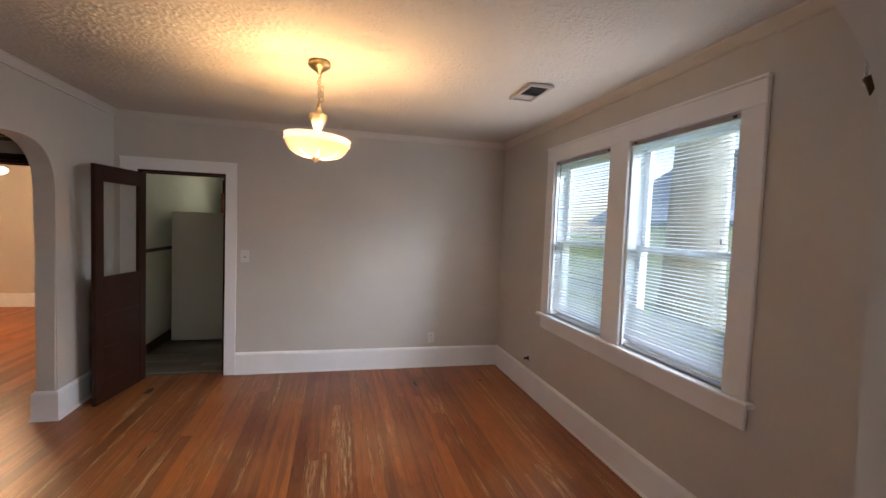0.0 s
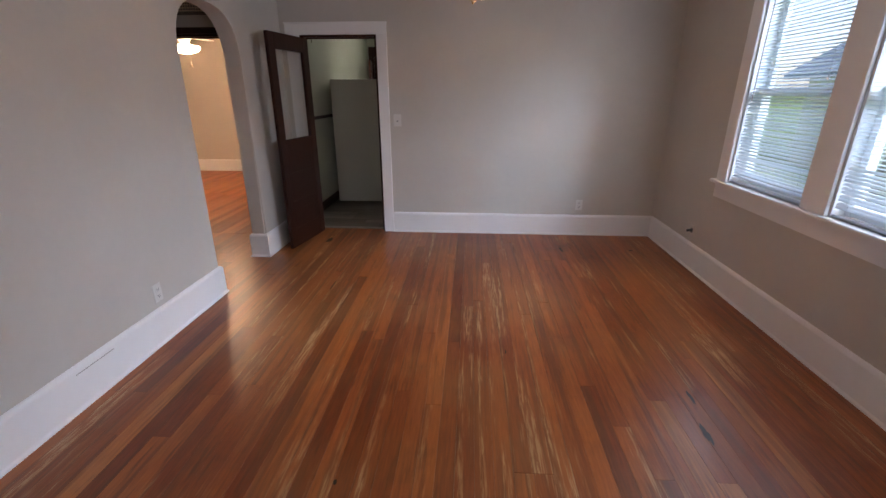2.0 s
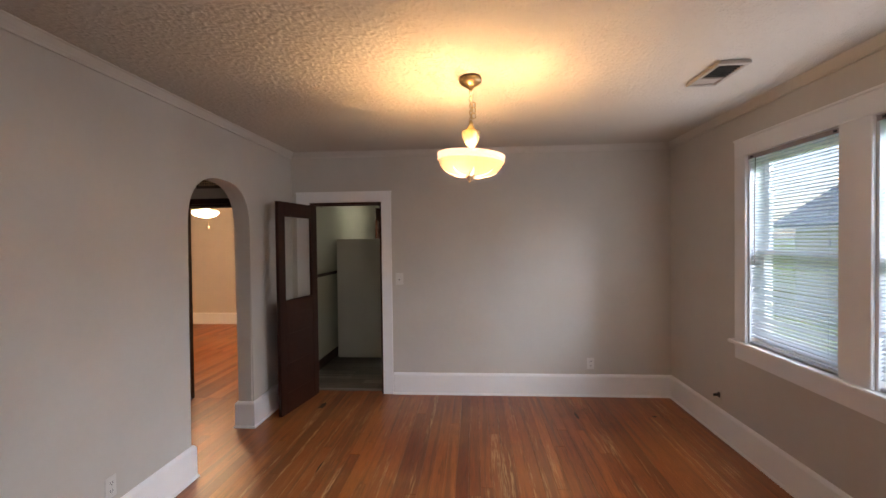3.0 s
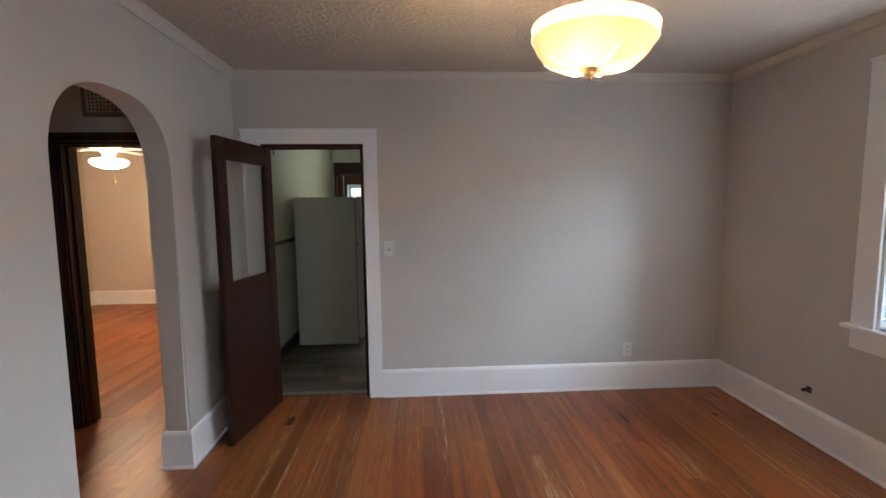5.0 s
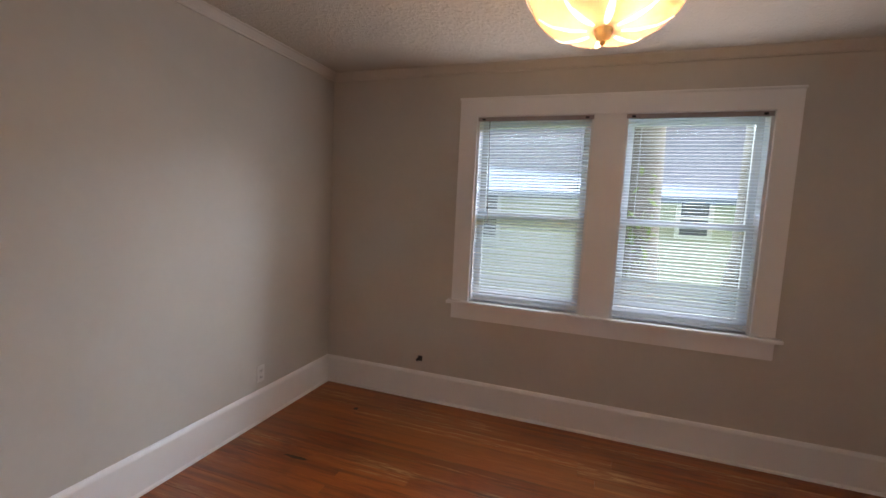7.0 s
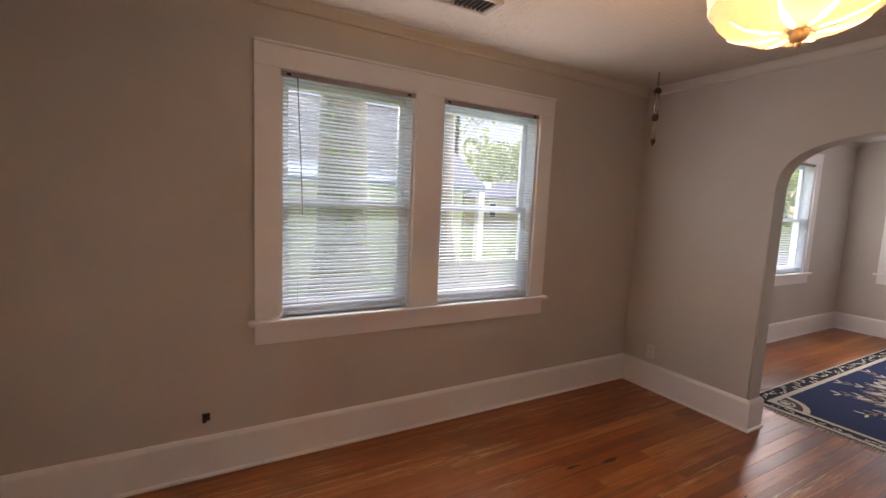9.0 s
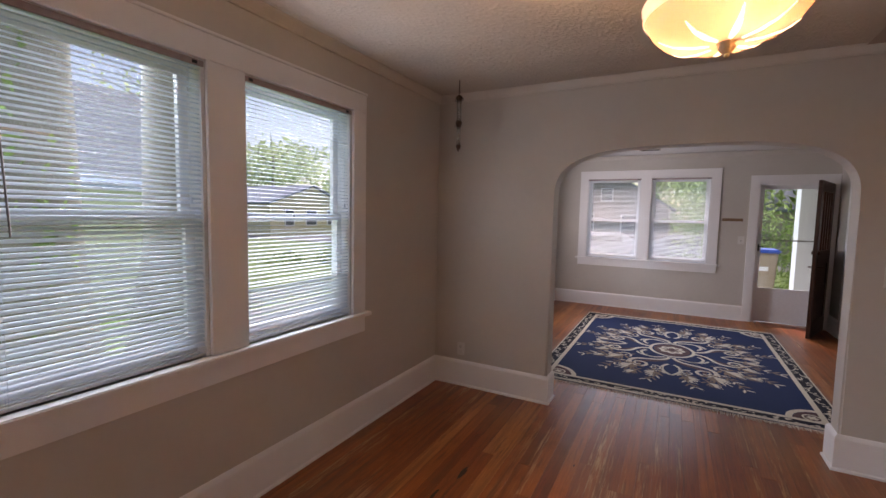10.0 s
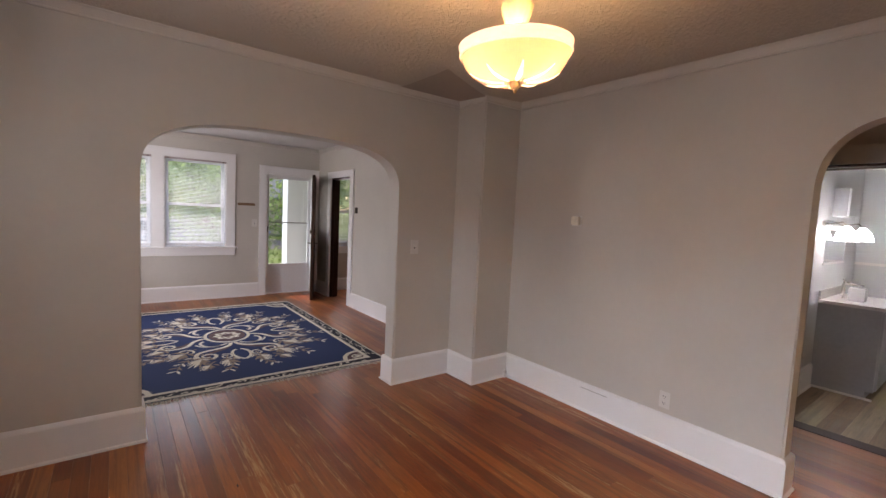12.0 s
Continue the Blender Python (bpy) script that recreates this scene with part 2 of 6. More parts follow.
DARK2 = dark_wood("brown_door_stain", (0.030, 0.012, 0.007), (0.075, 0.030, 0.017), 0.32)
REDWOOD = dark_wood("red_brown_panelling", (0.10, 0.030, 0.014), (0.19, 0.062, 0.030), 0.4)
VINYL_FRAME = plain("white_vinyl_sash", (0.84, 0.85, 0.855), 0.35, 0, 0.03)
SLAT = thin_vinyl("white_blind_slat", (0.71, 0.77, 0.84), 0.24)
RAIL_DUSTY = plain("dusty_blind_headrail", (0.40, 0.33, 0.32), 0.5, 0, 0.1)
PANE = glass("window_glass")
DOOR_PANE = glass("door_glass", 0.05, (0.97, 0.985, 0.98))
PLATE = plain("ivory_plate", (0.70, 0.68, 0.64), 0.3, 0, 0.04)
SLOT = plain("dark_slot", (0.03, 0.027, 0.025), 0.6)
BLACK = plain("black_plastic", (0.012, 0.012, 0.012), 0.5)
BRASS = plain("aged_brass", (0.52, 0.39, 0.20), 0.32, 1.0, 0.15)
BRONZE = plain("dark_bronze", (0.09, 0.055, 0.035), 0.4, 0.9, 0.2)
CHROME = plain("brushed_nickel", (0.55, 0.54, 0.52), 0.25, 1.0, 0.06)
BOWL = lampshade("frosted_amber_glass", (0.50, 0.395, 0.36), 0.72)
# Flutes and rim emit by themselves, for bulb light shining through the glass.
CUT = lampshade("glowing_cut_glass", (1.0, 0.92, 0.75), 0.9, 6.0, (1.0, 0.88, 0.62))
RIM = lampshade("glowing_rim_glass", (0.82, 0.70, 0.58), 0.5, 0.6, (1.0, 0.72, 0.48))
CRYSTAL = lampshade("clear_pressed_glass", (0.62, 0.52, 0.36), 0.4)
FRIDGE = plain("cream_enamel", (0.56, 0.56, 0.48), 0.38, 0, 0.04, 200)
SEAL = plain("grey_gasket", (0.22, 0.22, 0.20), 0.6)
KITCHEN = paint("pale_green_wall_paint", (0.54, 0.57, 0.46), 0.5, 0.08, 0.15, 120)
BEDROOM = paint("tan_wall_paint", (0.62, 0.56, 0.49), 0.5, 0.05, 0.12, 120)
BATH = paint("white_bath_paint", (0.74, 0.77, 0.79), 0.35, 0.03, 0.05, 80)
VANITY = plain("grey_cabinet_paint", (0.44, 0.455, 0.48), 0.4, 0, 0.04)
PORCELAIN = plain("white_porcelain", (0.82, 0.82, 0.82), 0.12, 0, 0.02)
MIRROR = plain("mirror_silver", (0.9, 0.9, 0.9), 0.02, 1.0, 0.0)
GRILLE = plain("brown_metal_grille", (0.20, 0.17, 0.14), 0.5, 0.3, 0.2)
VENT = paint("dull_white_vent_metal", (0.40, 0.355, 0.31), 0.5, 0.12, 0.05, 60)

# ---------------------------------------------------------------- mesh helpers


def finish(bm, name, mat, smooth=False):
    me = bpy.data.meshes.new(name)
    bmesh.ops.recalc_face_normals(bm, faces=bm.faces)
    if smooth:
        for f in bm.faces:
            f.smooth = True
    bm.to_mesh(me)
    bm.free()
    me.materials.append(mat)
    return me


def part(name, bm, mat, parent, label="", smooth=False):
    """A mesh under a thing or a part."""
    ob = new(name, finish(bm, name, mat, smooth))
    ob.parent = parent
    return tagged(ob, label)


def part_each(name, bm, mat, parent, label=""):
    """One part for each loose piece of a mesh."""
    bm.verts.index_update()
    left, pieces = set(bm.faces), []
    while left:
        todo, got = [left.pop()], []
        while todo:
            f = todo.pop()
            got.append(f)
            for v in f.verts:
                for g in v.link_faces:
                    if g in left:
                        left.discard(g)
                        todo.append(g)
        pieces.append(got)
    pieces.sort(key=lambda p: min(tuple(v.co) for f in p for v in f.verts))
    for got in pieces:
        one, at = bmesh.new(), {}
        for f in got:
            for v in f.verts:
                if v not in at:
                    at[v] = one.verts.new(v.co)
            one.faces.new([at[v] for v in f.verts])
        part(name, one, mat, parent, label)
    bm.free()


def thing(name, m, label, category, group="", kind=""):
    """An empty at a thing's base; its parts hang under it."""
    ob = new(name)
    ob.empty_display_size = 0.1
    ob.matrix_basis = m
    return tagged(ob, label, category, group, kind)


def solid(name, bm, mat, label, category, kind="", m=None, smooth=False, group=""):
    """A thing that is one mesh."""
    ob = new(name, finish(bm, name, mat, smooth))
    if m is not None:
        ob.matrix_basis = m
    return tagged(ob, label, category, group, kind)


def box(bm, x0, x1, y0, y1, z0, z1, bev=0.0, seg=2):
    vs = bmesh.ops.create_cube(bm, size=1.0)["verts"]
    for v in vs:
        v.co = ((x0 + x1) / 2 + v.co.x * (x1 - x0), (y0 + y1) / 2 + v.co.y * (y1 - y0), (z0 + z1) / 2 + v.co.z * (z1 - z0))
    if bev:
        es = list({e for v in vs for e in v.link_edges})
        bmesh.ops.bevel(bm, geom=es, offset=bev, segments=seg, affect="EDGES", clamp_overlap=True)
    return bm


def boxes(*args, bev=0.0):
    bm = bmesh.new()
    for a in args:
        box(bm, *a, bev=bev)
    return bm


def sweep(bm, profile, u0, u1, cut0=0.0, cut1=0.0):
    """A (d, z) outline drawn along u; cut: how far the ends slope with d (mitres)."""
    a = [bm.verts.new((u0 + cut0 * d, d, z)) for d, z in profile]
    b = [bm.verts.new((u1 + cut1 * d, d, z)) for d, z in profile]
    k = len(profile)
    for i in range(k):
        bm.faces.new((a[i], a[(i + 1) % k], b[(i + 1) % k], b[i]))
    bm.faces.new(a[::-1])
    bm.faces.new(b)
    return bm


def lathe(bm, profile, seg=32, x=0.0, y=0.0, z=0.0, flute=0.0, lobes=12):
    rings = []
    for i, (r, h) in enumerate(profile):
        ring = []
        for s in range(seg):
            a = 2 * math.pi * s / seg
            rr = max(r, 0.0004) * (1 + flute * math.cos(lobes * a))
            ring.append(bm.verts.new((x + rr * math.cos(a), y + rr * math.sin(a), z + h)))
        rings.append(ring)
    for p, q in zip(rings, rings[1:]):
        for s in range(seg):
            bm.faces.new((p[s], p[(s + 1) % seg], q[(s + 1) % seg], q[s]))
    bm.faces.new(rings[0][::-1])
    bm.faces.new(rings[-1])
    return bm


def tube(bm, pts, r0, r1=None, seg=8):
    """A round bar along points, tapering from r0 to r1."""
    r1 = r0 if r1 is None else r1
    pts = [Vector(p) for p in pts]
    rings = []
    for i, p in enumerate(pts):
        d = (pts[min(i + 1, len(pts) - 1)] - pts[max(i - 1, 0)]).normalized()
        q = d.to_track_quat("Z", "Y")
        r = r0 + (r1 - r0) * i / max(1, len(pts) - 1)
        rings.append([bm.verts.new(p + q @ Vector((r * math.cos(2 * math.pi * s / seg), r * math.sin(2 * math.pi * s / seg), 0))) for s in range(seg)])
    for a, b in zip(rings, rings[1:]):
        for s in range(seg):
            bm.faces.new((a[s], a[(s + 1) % seg], b[(s + 1) % seg], b[s]))
    bm.faces.new(rings[0][::-1])
    bm.faces.new(rings[-1])
    return bm


def ring(bm, c, R, r, axis="z", seg=16, sub=6, squash=1.0):
    """A torus: a chain link or a ring."""
    rows = []
    for i in range(seg):
        a = 2 * math.pi * i / seg
        row = []
        for j in range(sub):
            b = 2 * math.pi * j / sub
            p = [(R + r * math.cos(b)) * math.cos(a), (R + r * math.cos(b)) * math.sin(a) * squash, r * math.sin(b)]
            if axis == "x":
                p = [p[2], p[0], p[1]]
            elif axis == "y":
                p = [p[0], p[2], p[1]]
            row.append(bm.verts.new((c[0] + p[0], c[1] + p[1], c[2] + p[2])))
        rows.append(row)
    for i in range(seg):
        for j in range(sub):
            bm.faces.new((rows[i][j], rows[(i + 1) % seg][j], rows[(i + 1) % seg][(j + 1) % sub], rows[i][(j + 1) % sub]))
    return bm


# Walls are drawn as seen from inside: u to the right, d outward, z up.
def wall_frame(side, a, b=0.0):
    """side n, e, s or w; a: where the inner face lies."""
    if side == "n":
        return pose(0, a, 0, 0, 0, 0)
    if side == "s":
        return pose(0, a, 0, 0, 0, 180)
    if side == "e":
        return pose(a, 0, 0, 0, 0, -90)
    return pose(a, 0, 0, 0, 0, 90)


TOP = 2.60


def wall(name, m, u0, u1, thick, holes, mat, label, top=TOP):
    """A wall with rectangular holes (u0, u1, z0, z1)."""
    bm = bmesh.new()
    us = sorted({u0, u1, *(h[0] for h in holes), *(h[1] for h in holes)})
    for a, b in zip(us, us[1:]):
        spans = sorted((h[2], h[3]) for h in holes if h[0] <= a + 1e-6 and h[1] >= b - 1e-6)
        z = 0.0
        for s, e in spans:
            if s > z:
                box(bm, a, b, 0, thick, z, s)
            z = e
        if z < top:
            box(bm, a, b, 0, thick, z, top)
    return solid(name, bm, mat, label, "wall", "structure", m)


def arch_wall(name, m, u0, u1, thick, a0, a1, spring, rise, power, mat, label):
    """A plaster wall with one arched opening down to the floor, edges eased by hand."""
    c, h = (a0 + a1) / 2, (a1 - a0) / 2
    curve = []
    for i in range(41):
        t = math.pi * i / 40
        cx, sx = math.cos(t), math.sin(t)
        curve.append((c - h * math.copysign(abs(cx) ** (2 / power), cx), spring + rise * abs(sx) ** (2 / power)))
    outline = [(u0, 0), (a0, 0), *curve, (a1, 0), (u1, 0), (u1, TOP), (u0, TOP)]
    bm = bmesh.new()
    front = [bm.verts.new((u, 0, z)) for u, z in outline]
    back = [bm.verts.new((u, thick, z)) for u, z in outline]
    k = len(outline)
    for i in range(k):
        bm.faces.new((front[i], front[(i + 1) % k], back[(i + 1) % k], back[i]))
    bm.faces.new(front[::-1])
    bm.faces.new(back)
    bm.edges.ensure_lookup_table()
    rim = []
    for e in bm.edges:
        p, q = e.verts
        if abs(p.co.y - q.co.y) < 1e-6 and a0 - 1e-4 <= min(p.co.x, q.co.x) and max(p.co.x, q.co.x) <= a1 + 1e-4 and not (p.co.z < 1e-6 and q.co.z < 1e-6):
            rim.append(e)
    bmesh.ops.bevel(bm, geom=rim, offset=0.016, segments=3, affect="EDGES")
    bmesh.ops.triangulate(bm, faces=[f for f in bm.faces if len(f.verts) > 4])
    return solid(name, bm, mat, label, "wall", "structure", m)


BASE_PROFILE = [(0, 0), (-0.030, 0), (-0.028, 0.012), (-0.019, 0.019), (-0.019, 0.205), (-0.015, 0.216), (-0.008, 0.226), (0, 0.230)]
CROWN_PROFILE = [(0, TOP), (-0.052, TOP), (-0.050, TOP - 0.012), (-0.040, TOP - 0.018), (-0.022, TOP - 0.040), (-0.014, TOP - 0.052), (-0.012, TOP - 0.064), (0, TOP - 0.066)]


def baseboard(m, u0, u1, c0=0.0, c1=0.0, mat=None):
    """c: 1 or -1 slopes an end, for an inner corner (c0 = -1, c1 = 1) or an outer one."""
    bm = sweep(bmesh.new(), BASE_PROFILE, u0, u1, c0, c1)
    return solid("baseboard", bm, mat or TRIM, "white painted wooden baseboard along the wall", "baseboard", "structure", m)


def crown(m, u0, u1, c0=0.0, c1=0.0):
    bm = sweep(bmesh.new(), CROWN_PROFILE, u0, u1, c0, c1)
    return solid("crown_trim", bm, CROWN, "cream painted crown moulding under the ceiling", "moulding", "structure", m)


# ---------------------------------------------------------------- plan
E_X, W_X, N_Y, S_Y = 1.925, -2.04, 4.775, 0.495
LR_N, LR_S, LR_W = 0.335, -4.055, -2.015
HALL_W, HALL_N = -3.26, 4.43
T = 0.14

NORTH, EAST, SOUTH, WEST = wall_frame("n", N_Y), wall_frame("e", E_X), wall_frame("s", S_Y), wall_frame("w", W_X)
LIV_S, LIV_W, LIV_N = wall_frame("s", LR_S), wall_frame("w", LR_W), wall_frame("n", LR_N)

KD = (-1.842, -1.058, 2.055)          # kitchen door: x0, x1, top
WIN_Z = (0.85, 2.225)
EAST_WINS = [(-3.53, -2.72), (-2.52, -1.70)]   # u = -y
SOUTH_WINS = [(-1.40, -0.545), (-0.385, 0.465)]  # u = -x

wall("wall_north", NORTH, W_X - T, E_X, T, [(KD[0], KD[1], 0, KD[2])], WALL, "light greige painted plaster wall with a kitchen doorway")
wall("wall_east", EAST, -10.2, 4.055, 0.16, [(*w, *WIN_Z) for w in EAST_WINS] + [(2.04, 2.88, *WIN_Z)], WALL, "light greige painted plaster wall with windows")
arch_wall("wall_south", SOUTH, -E_X, 2.18, S_Y - LR_N, -0.865, 0.975, 1.66, 0.415, 3.2, WALL, "light greige plaster wall with a wide flattened arch")
arch_wall("wall_west", WEST, S_Y, N_Y, T, 3.060, 3.885, 1.72, 0.41, 2.6, WALL, "light greige plaster wall with a narrow round arch")
wall("wall_living_west", LIV_W, LR_S, LR_N, T, [(-3.45, -2.70, 0, 2.075)], WALL, "light grey painted plaster wall with a doorway")
FD = (1.09, 1.93, 2.115)            # front door: u0, u1, top
wall("wall_living_south", LIV_S, -2.085, 5.6, 0.16, [(*w, *WIN_Z) for w in SOUTH_WINS] + [(FD[0], FD[1], 0, FD[2]), (2.40, 3.15, *WIN_Z)], WALL, "light grey painted plaster front wall with windows and door")

# chimney chase in the corner
chase = bmesh.new()
box(chase, W_X, -1.60, S_Y, 0.862, 0, TOP)
bmesh.ops.bevel(chase, geom=[e for e in chase.edges if abs(e.verts[0].co.x + 1.60) < 1e-4 and abs(e.verts[1].co.x + 1.60) < 1e-4 and abs(e.verts[0].co.y - 0.862) < 1e-4 and abs(e.verts[1].co.y - 0.862) < 1e-4], offset=0.012, segments=3, affect="EDGES")
solid("wall_chimney_chase", chase, WALL, "light greige plastered chimney chase in the corner", "wall", "structure")

# hall, bedroom, bathroom, kitchen and front room shells
hall_w, hall_n = wall_frame("w", HALL_W), wall_frame("n", HALL_N)
BATH_DOOR = (2.78, 3.50, 2.035)
BED_DOOR = (-3.07, -2.29, 2.03)
wall("wall_hall_west", hall_w, 2.26, HALL_N, T, [(BATH_DOOR[0], BATH_DOOR[1], 0, BATH_DOOR[2])], WALL, "greige plaster hall wall with the bathroom doorway")
wall("wall_hall_north", hall_n, -6.14, W_X - T, T, [(BED_DOOR[0], BED_DOOR[1], 0, BED_DOOR[2])], WALL, "greige plaster hall wall with the bedroom doorway")
wall("wall_hall_south", wall_frame("s", 2.40), 2.18, -HALL_W, T, [], WALL, "greige plaster wall at the hall's end")
wall("wall_bedroom_north", wall_frame("n", 8.66), -6.14, -2.22, T, [], BEDROOM, "tan painted bedroom wall")
wall("wall_bedroom_west", wall_frame("w", -6.0), HALL_N + T, 8.66, T, [], BEDROOM, "tan painted bedroom wall")
wall("wall_kitchen_west", wall_frame("w", -2.075), N_Y + T, 10.1, T, [], KITCHEN, "pale green painted kitchen wall")
KN = wall_frame("n", 8.86)
wall("wall_kitchen_north", KN, -2.075, E_X, T, [(-1.95, 1.2, 0, 2.13)], KITCHEN, "pale green kitchen wall with a wide opening")
MUD = wall_frame("n", 9.96)
MUD_WINS = [(-2.02, -1.60, 1.25, 2.00), (-1.34, 1.0, 1.02, 1.80)]
wall("wall_back_porch_north", MUD, -2.075, E_X, T, MUD_WINS, REDWOOD, "red-brown wood panelled back wall with windows")
wall("wall_bathroom_west", wall_frame("w", -6.0), 2.5, 4.28, T, [], BATH, "white painted bathroom wall")
wall("wall_bathroom_north", wall_frame("n", 4.28), -6.14, -3.40, T, [], BATH, "white painted bathroom wall")
wall("wall_bathroom_south", wall_frame("s", 2.63), 3.40, 6.14, T, [], BATH, "white painted bathroom wall")
wall("wall_front_room_west", wall_frame("w", -5.46), LR_S, 0.5, T, [], BEDROOM, "tan painted front room wall")
wall("wall_front_room_north", wall_frame("n", 0.36), -5.46, LR_W - T, T, [], BEDROOM, "tan painted front room wall")


def slab(name, x0, x1, y0, y1, z0, z1, mat, label, category, kind="structure"):
    return solid(name, boxes((x0, x1, y0, y1, z0, z1)), mat, label, category, kind)


def sag(x, y):
    """How far the old ceiling hangs below its edges."""
    return 0.05 * (1 - (2 * (x - (W_X + E_X) / 2) / (E_X - W_X)) ** 4) * (1 - (2 * (y - (S_Y + N_Y) / 2) / (N_Y - S_Y)) ** 4)


# ceilings: the dining room's is rough sprayed plaster
def rough_ceiling():
    nx, ny = 540, 580
    xs, ys = np.linspace(W_X, E_X, nx), np.linspace(S_Y, N_Y, ny)
    rng = np.random.default_rng(4)
    raw = rng.random((ny, nx))
    for _ in range(1):
        raw = (raw + np.roll(raw, 1, 0) + np.roll(raw, -1, 0) + np.roll(raw, 1, 1) + np.roll(raw, -1, 1)) / 5
    raw = (raw - raw.mean()) / raw.std()
    bumps = np.clip(raw, -0.4, 2.2) * 0.0013
    gx, gy = np.meshgrid(xs, ys)
    co = np.stack([gx, gy, TOP - 0.004 - bumps - sag(gx, gy)], -1).reshape(-1, 3)
    i = np.arange(nx * ny).reshape(ny, nx)
    quads = np.stack([i[:-1, :-1], i[1:, :-1], i[1:, 1:], i[:-1, 1:]], -1).reshape(-1, 4)
    me = bpy.data.meshes.new("ceiling")
    me.from_pydata(co.tolist(), [], quads.tolist())
    me.materials.append(CEIL)
    return tagged(new("ceiling", me), "sprayed popcorn plaster ceiling, yellowed off-white", "ceiling", "", "structure")


rough_ceiling()
slab("ceiling_slab", -6.2, 2.1, -4.3, 10.2, TOP + 0.01, TOP + 0.15, CEIL_PLAIN, "plain white plaster ceiling of the other rooms", "ceiling")
slab("roof", -6.6, 2.6, -4.7, 10.6, TOP + 0.16, TOP + 0.3, plain("grey_roofing", (0.08, 0.08, 0.085), 0.9), "grey shingled roof over the house", "roof")
pg = bmesh.new()
bmesh.ops.create_grid(pg, x_segments=14, y_segments=14, size=0.5)
for v in pg.verts:
    f, g = v.co.x + 0.5, v.co.y + 0.5
    edge = 0.012 * noise.noise(Vector((f * 7, g * 7, 3.0)))
    x = -1.60 + f * (0.67 + 0.06 * g) + edge
    y = 0.497 + g * (0.37 + 0.39 * f) + edge
    v.co = (x, y, TOP - 0.013 - sag(x, y))
solid("ceiling_patch", pg, PATCH, "bare brown plaster patch beside the chimney chase", "ceiling", "structure")

# sub-floors
slab("floor_base", W_X - T, E_X, LR_S - 0.16, N_Y + T - 0.03, -0.12, -0.022, GAP, "dark sub-floor under the pine boards", "floor")
slab("floor_base", -6.1, -2.18, 2.2, 8.7, -0.12, -0.022, GAP, "dark sub-floor under the hall boards", "floor")
slab("floor_base", -5.5, -2.155, -4.1, 0.4, -0.12, -0.022, GAP, "dark sub-floor of the front room", "floor")
slab("floor_base", -2.1, E_X, N_Y + T - 0.03, 10.0, -0.12, -0.012, GAP, "dark sub-floor under the kitchen planks", "floor")

# ---------------------------------------------------------------- baseboards and crown
baseboard(NORTH, KD[1] + 0.11, E_X, 0, 1)
baseboard(EAST, -N_Y, -S_Y, -1, 1)
baseboard(SOUTH, -E_X, -0.865, -1, -1)
baseboard(SOUTH, 0.975, 1.60, 1, 1)
baseboard(wall_frame("w", -1.60), S_Y, 0.862, -1, -1)
baseboard(wall_frame("s", 0.862), 1.60, -W_X, 1, 1)
baseboard(WEST, 0.862, 3.060, -1, -1)
baseboard(WEST, 3.885, N_Y, 1, 1)
# returns inside the arches
baseboard(wall_frame("e", 0.865), -S_Y, -LR_N, 1, -1)
baseboard(wall_frame("w", -0.975), LR_N, S_Y, 1, -1)
baseboard(wall_frame("s", 3.060), -W_X, -W_X + T, 1, -1)
baseboard(wall_frame("n", 3.885), W_X - T, W_X, 1, -1)
# living room
baseboard(wall_frame("e", E_X), -LR_N, -LR_S, -1, 1)
baseboard(LIV_S, -E_X, FD[0] - 0.12, -1, 0)
baseboard(LIV_W, -2.56, LR_N, 0, 1)
baseboard(LIV_W, LR_S, -3.59, -1, 0)
baseboard(LIV_N, -2.015, -0.975, -1, -1)
baseboard(LIV_N, 0.865, E_X, 1, 1)
# other rooms
baseboard(wall_frame("n", 8.66), -6.0, -2.22, -1, 1)
baseboard(wall_frame("w", -6.0), HALL_N + T, 8.66, -1, 1)
baseboard(wall_frame("s", LR_S), 2.155, 5.46, -1, 1)
baseboard(wall_frame("e", W_X - T), -HALL_N, -3.885, -1, -1)
baseboard(wall_frame("e", W_X - T), -3.060, -2.40, 1, 1)
crown(NORTH, W_X, E_X, -1, 1)
crown(EAST, -N_Y, -S_Y, -1, 1)
crown(SOUTH, -E_X, 1.60, -1, 1)
crown(wall_frame("w", -1.60), S_Y, 0.862, -1, -1)
crown(wall_frame("s", 0.862), 1.60, -W_X, 1, 1)
crown(WEST, 0.862, N_Y, -1, 1)
crown(wall_frame("e", E_X), -LR_N, -LR_S, -1, 1)
crown(LIV_S, -E_X, -LR_W, -1, 1)
crown(LIV_W, LR_S, LR_N, -1, 1)
crown(LIV_N, LR_W, E_X, -1, 1)

# ---------------------------------------------------------------- windows


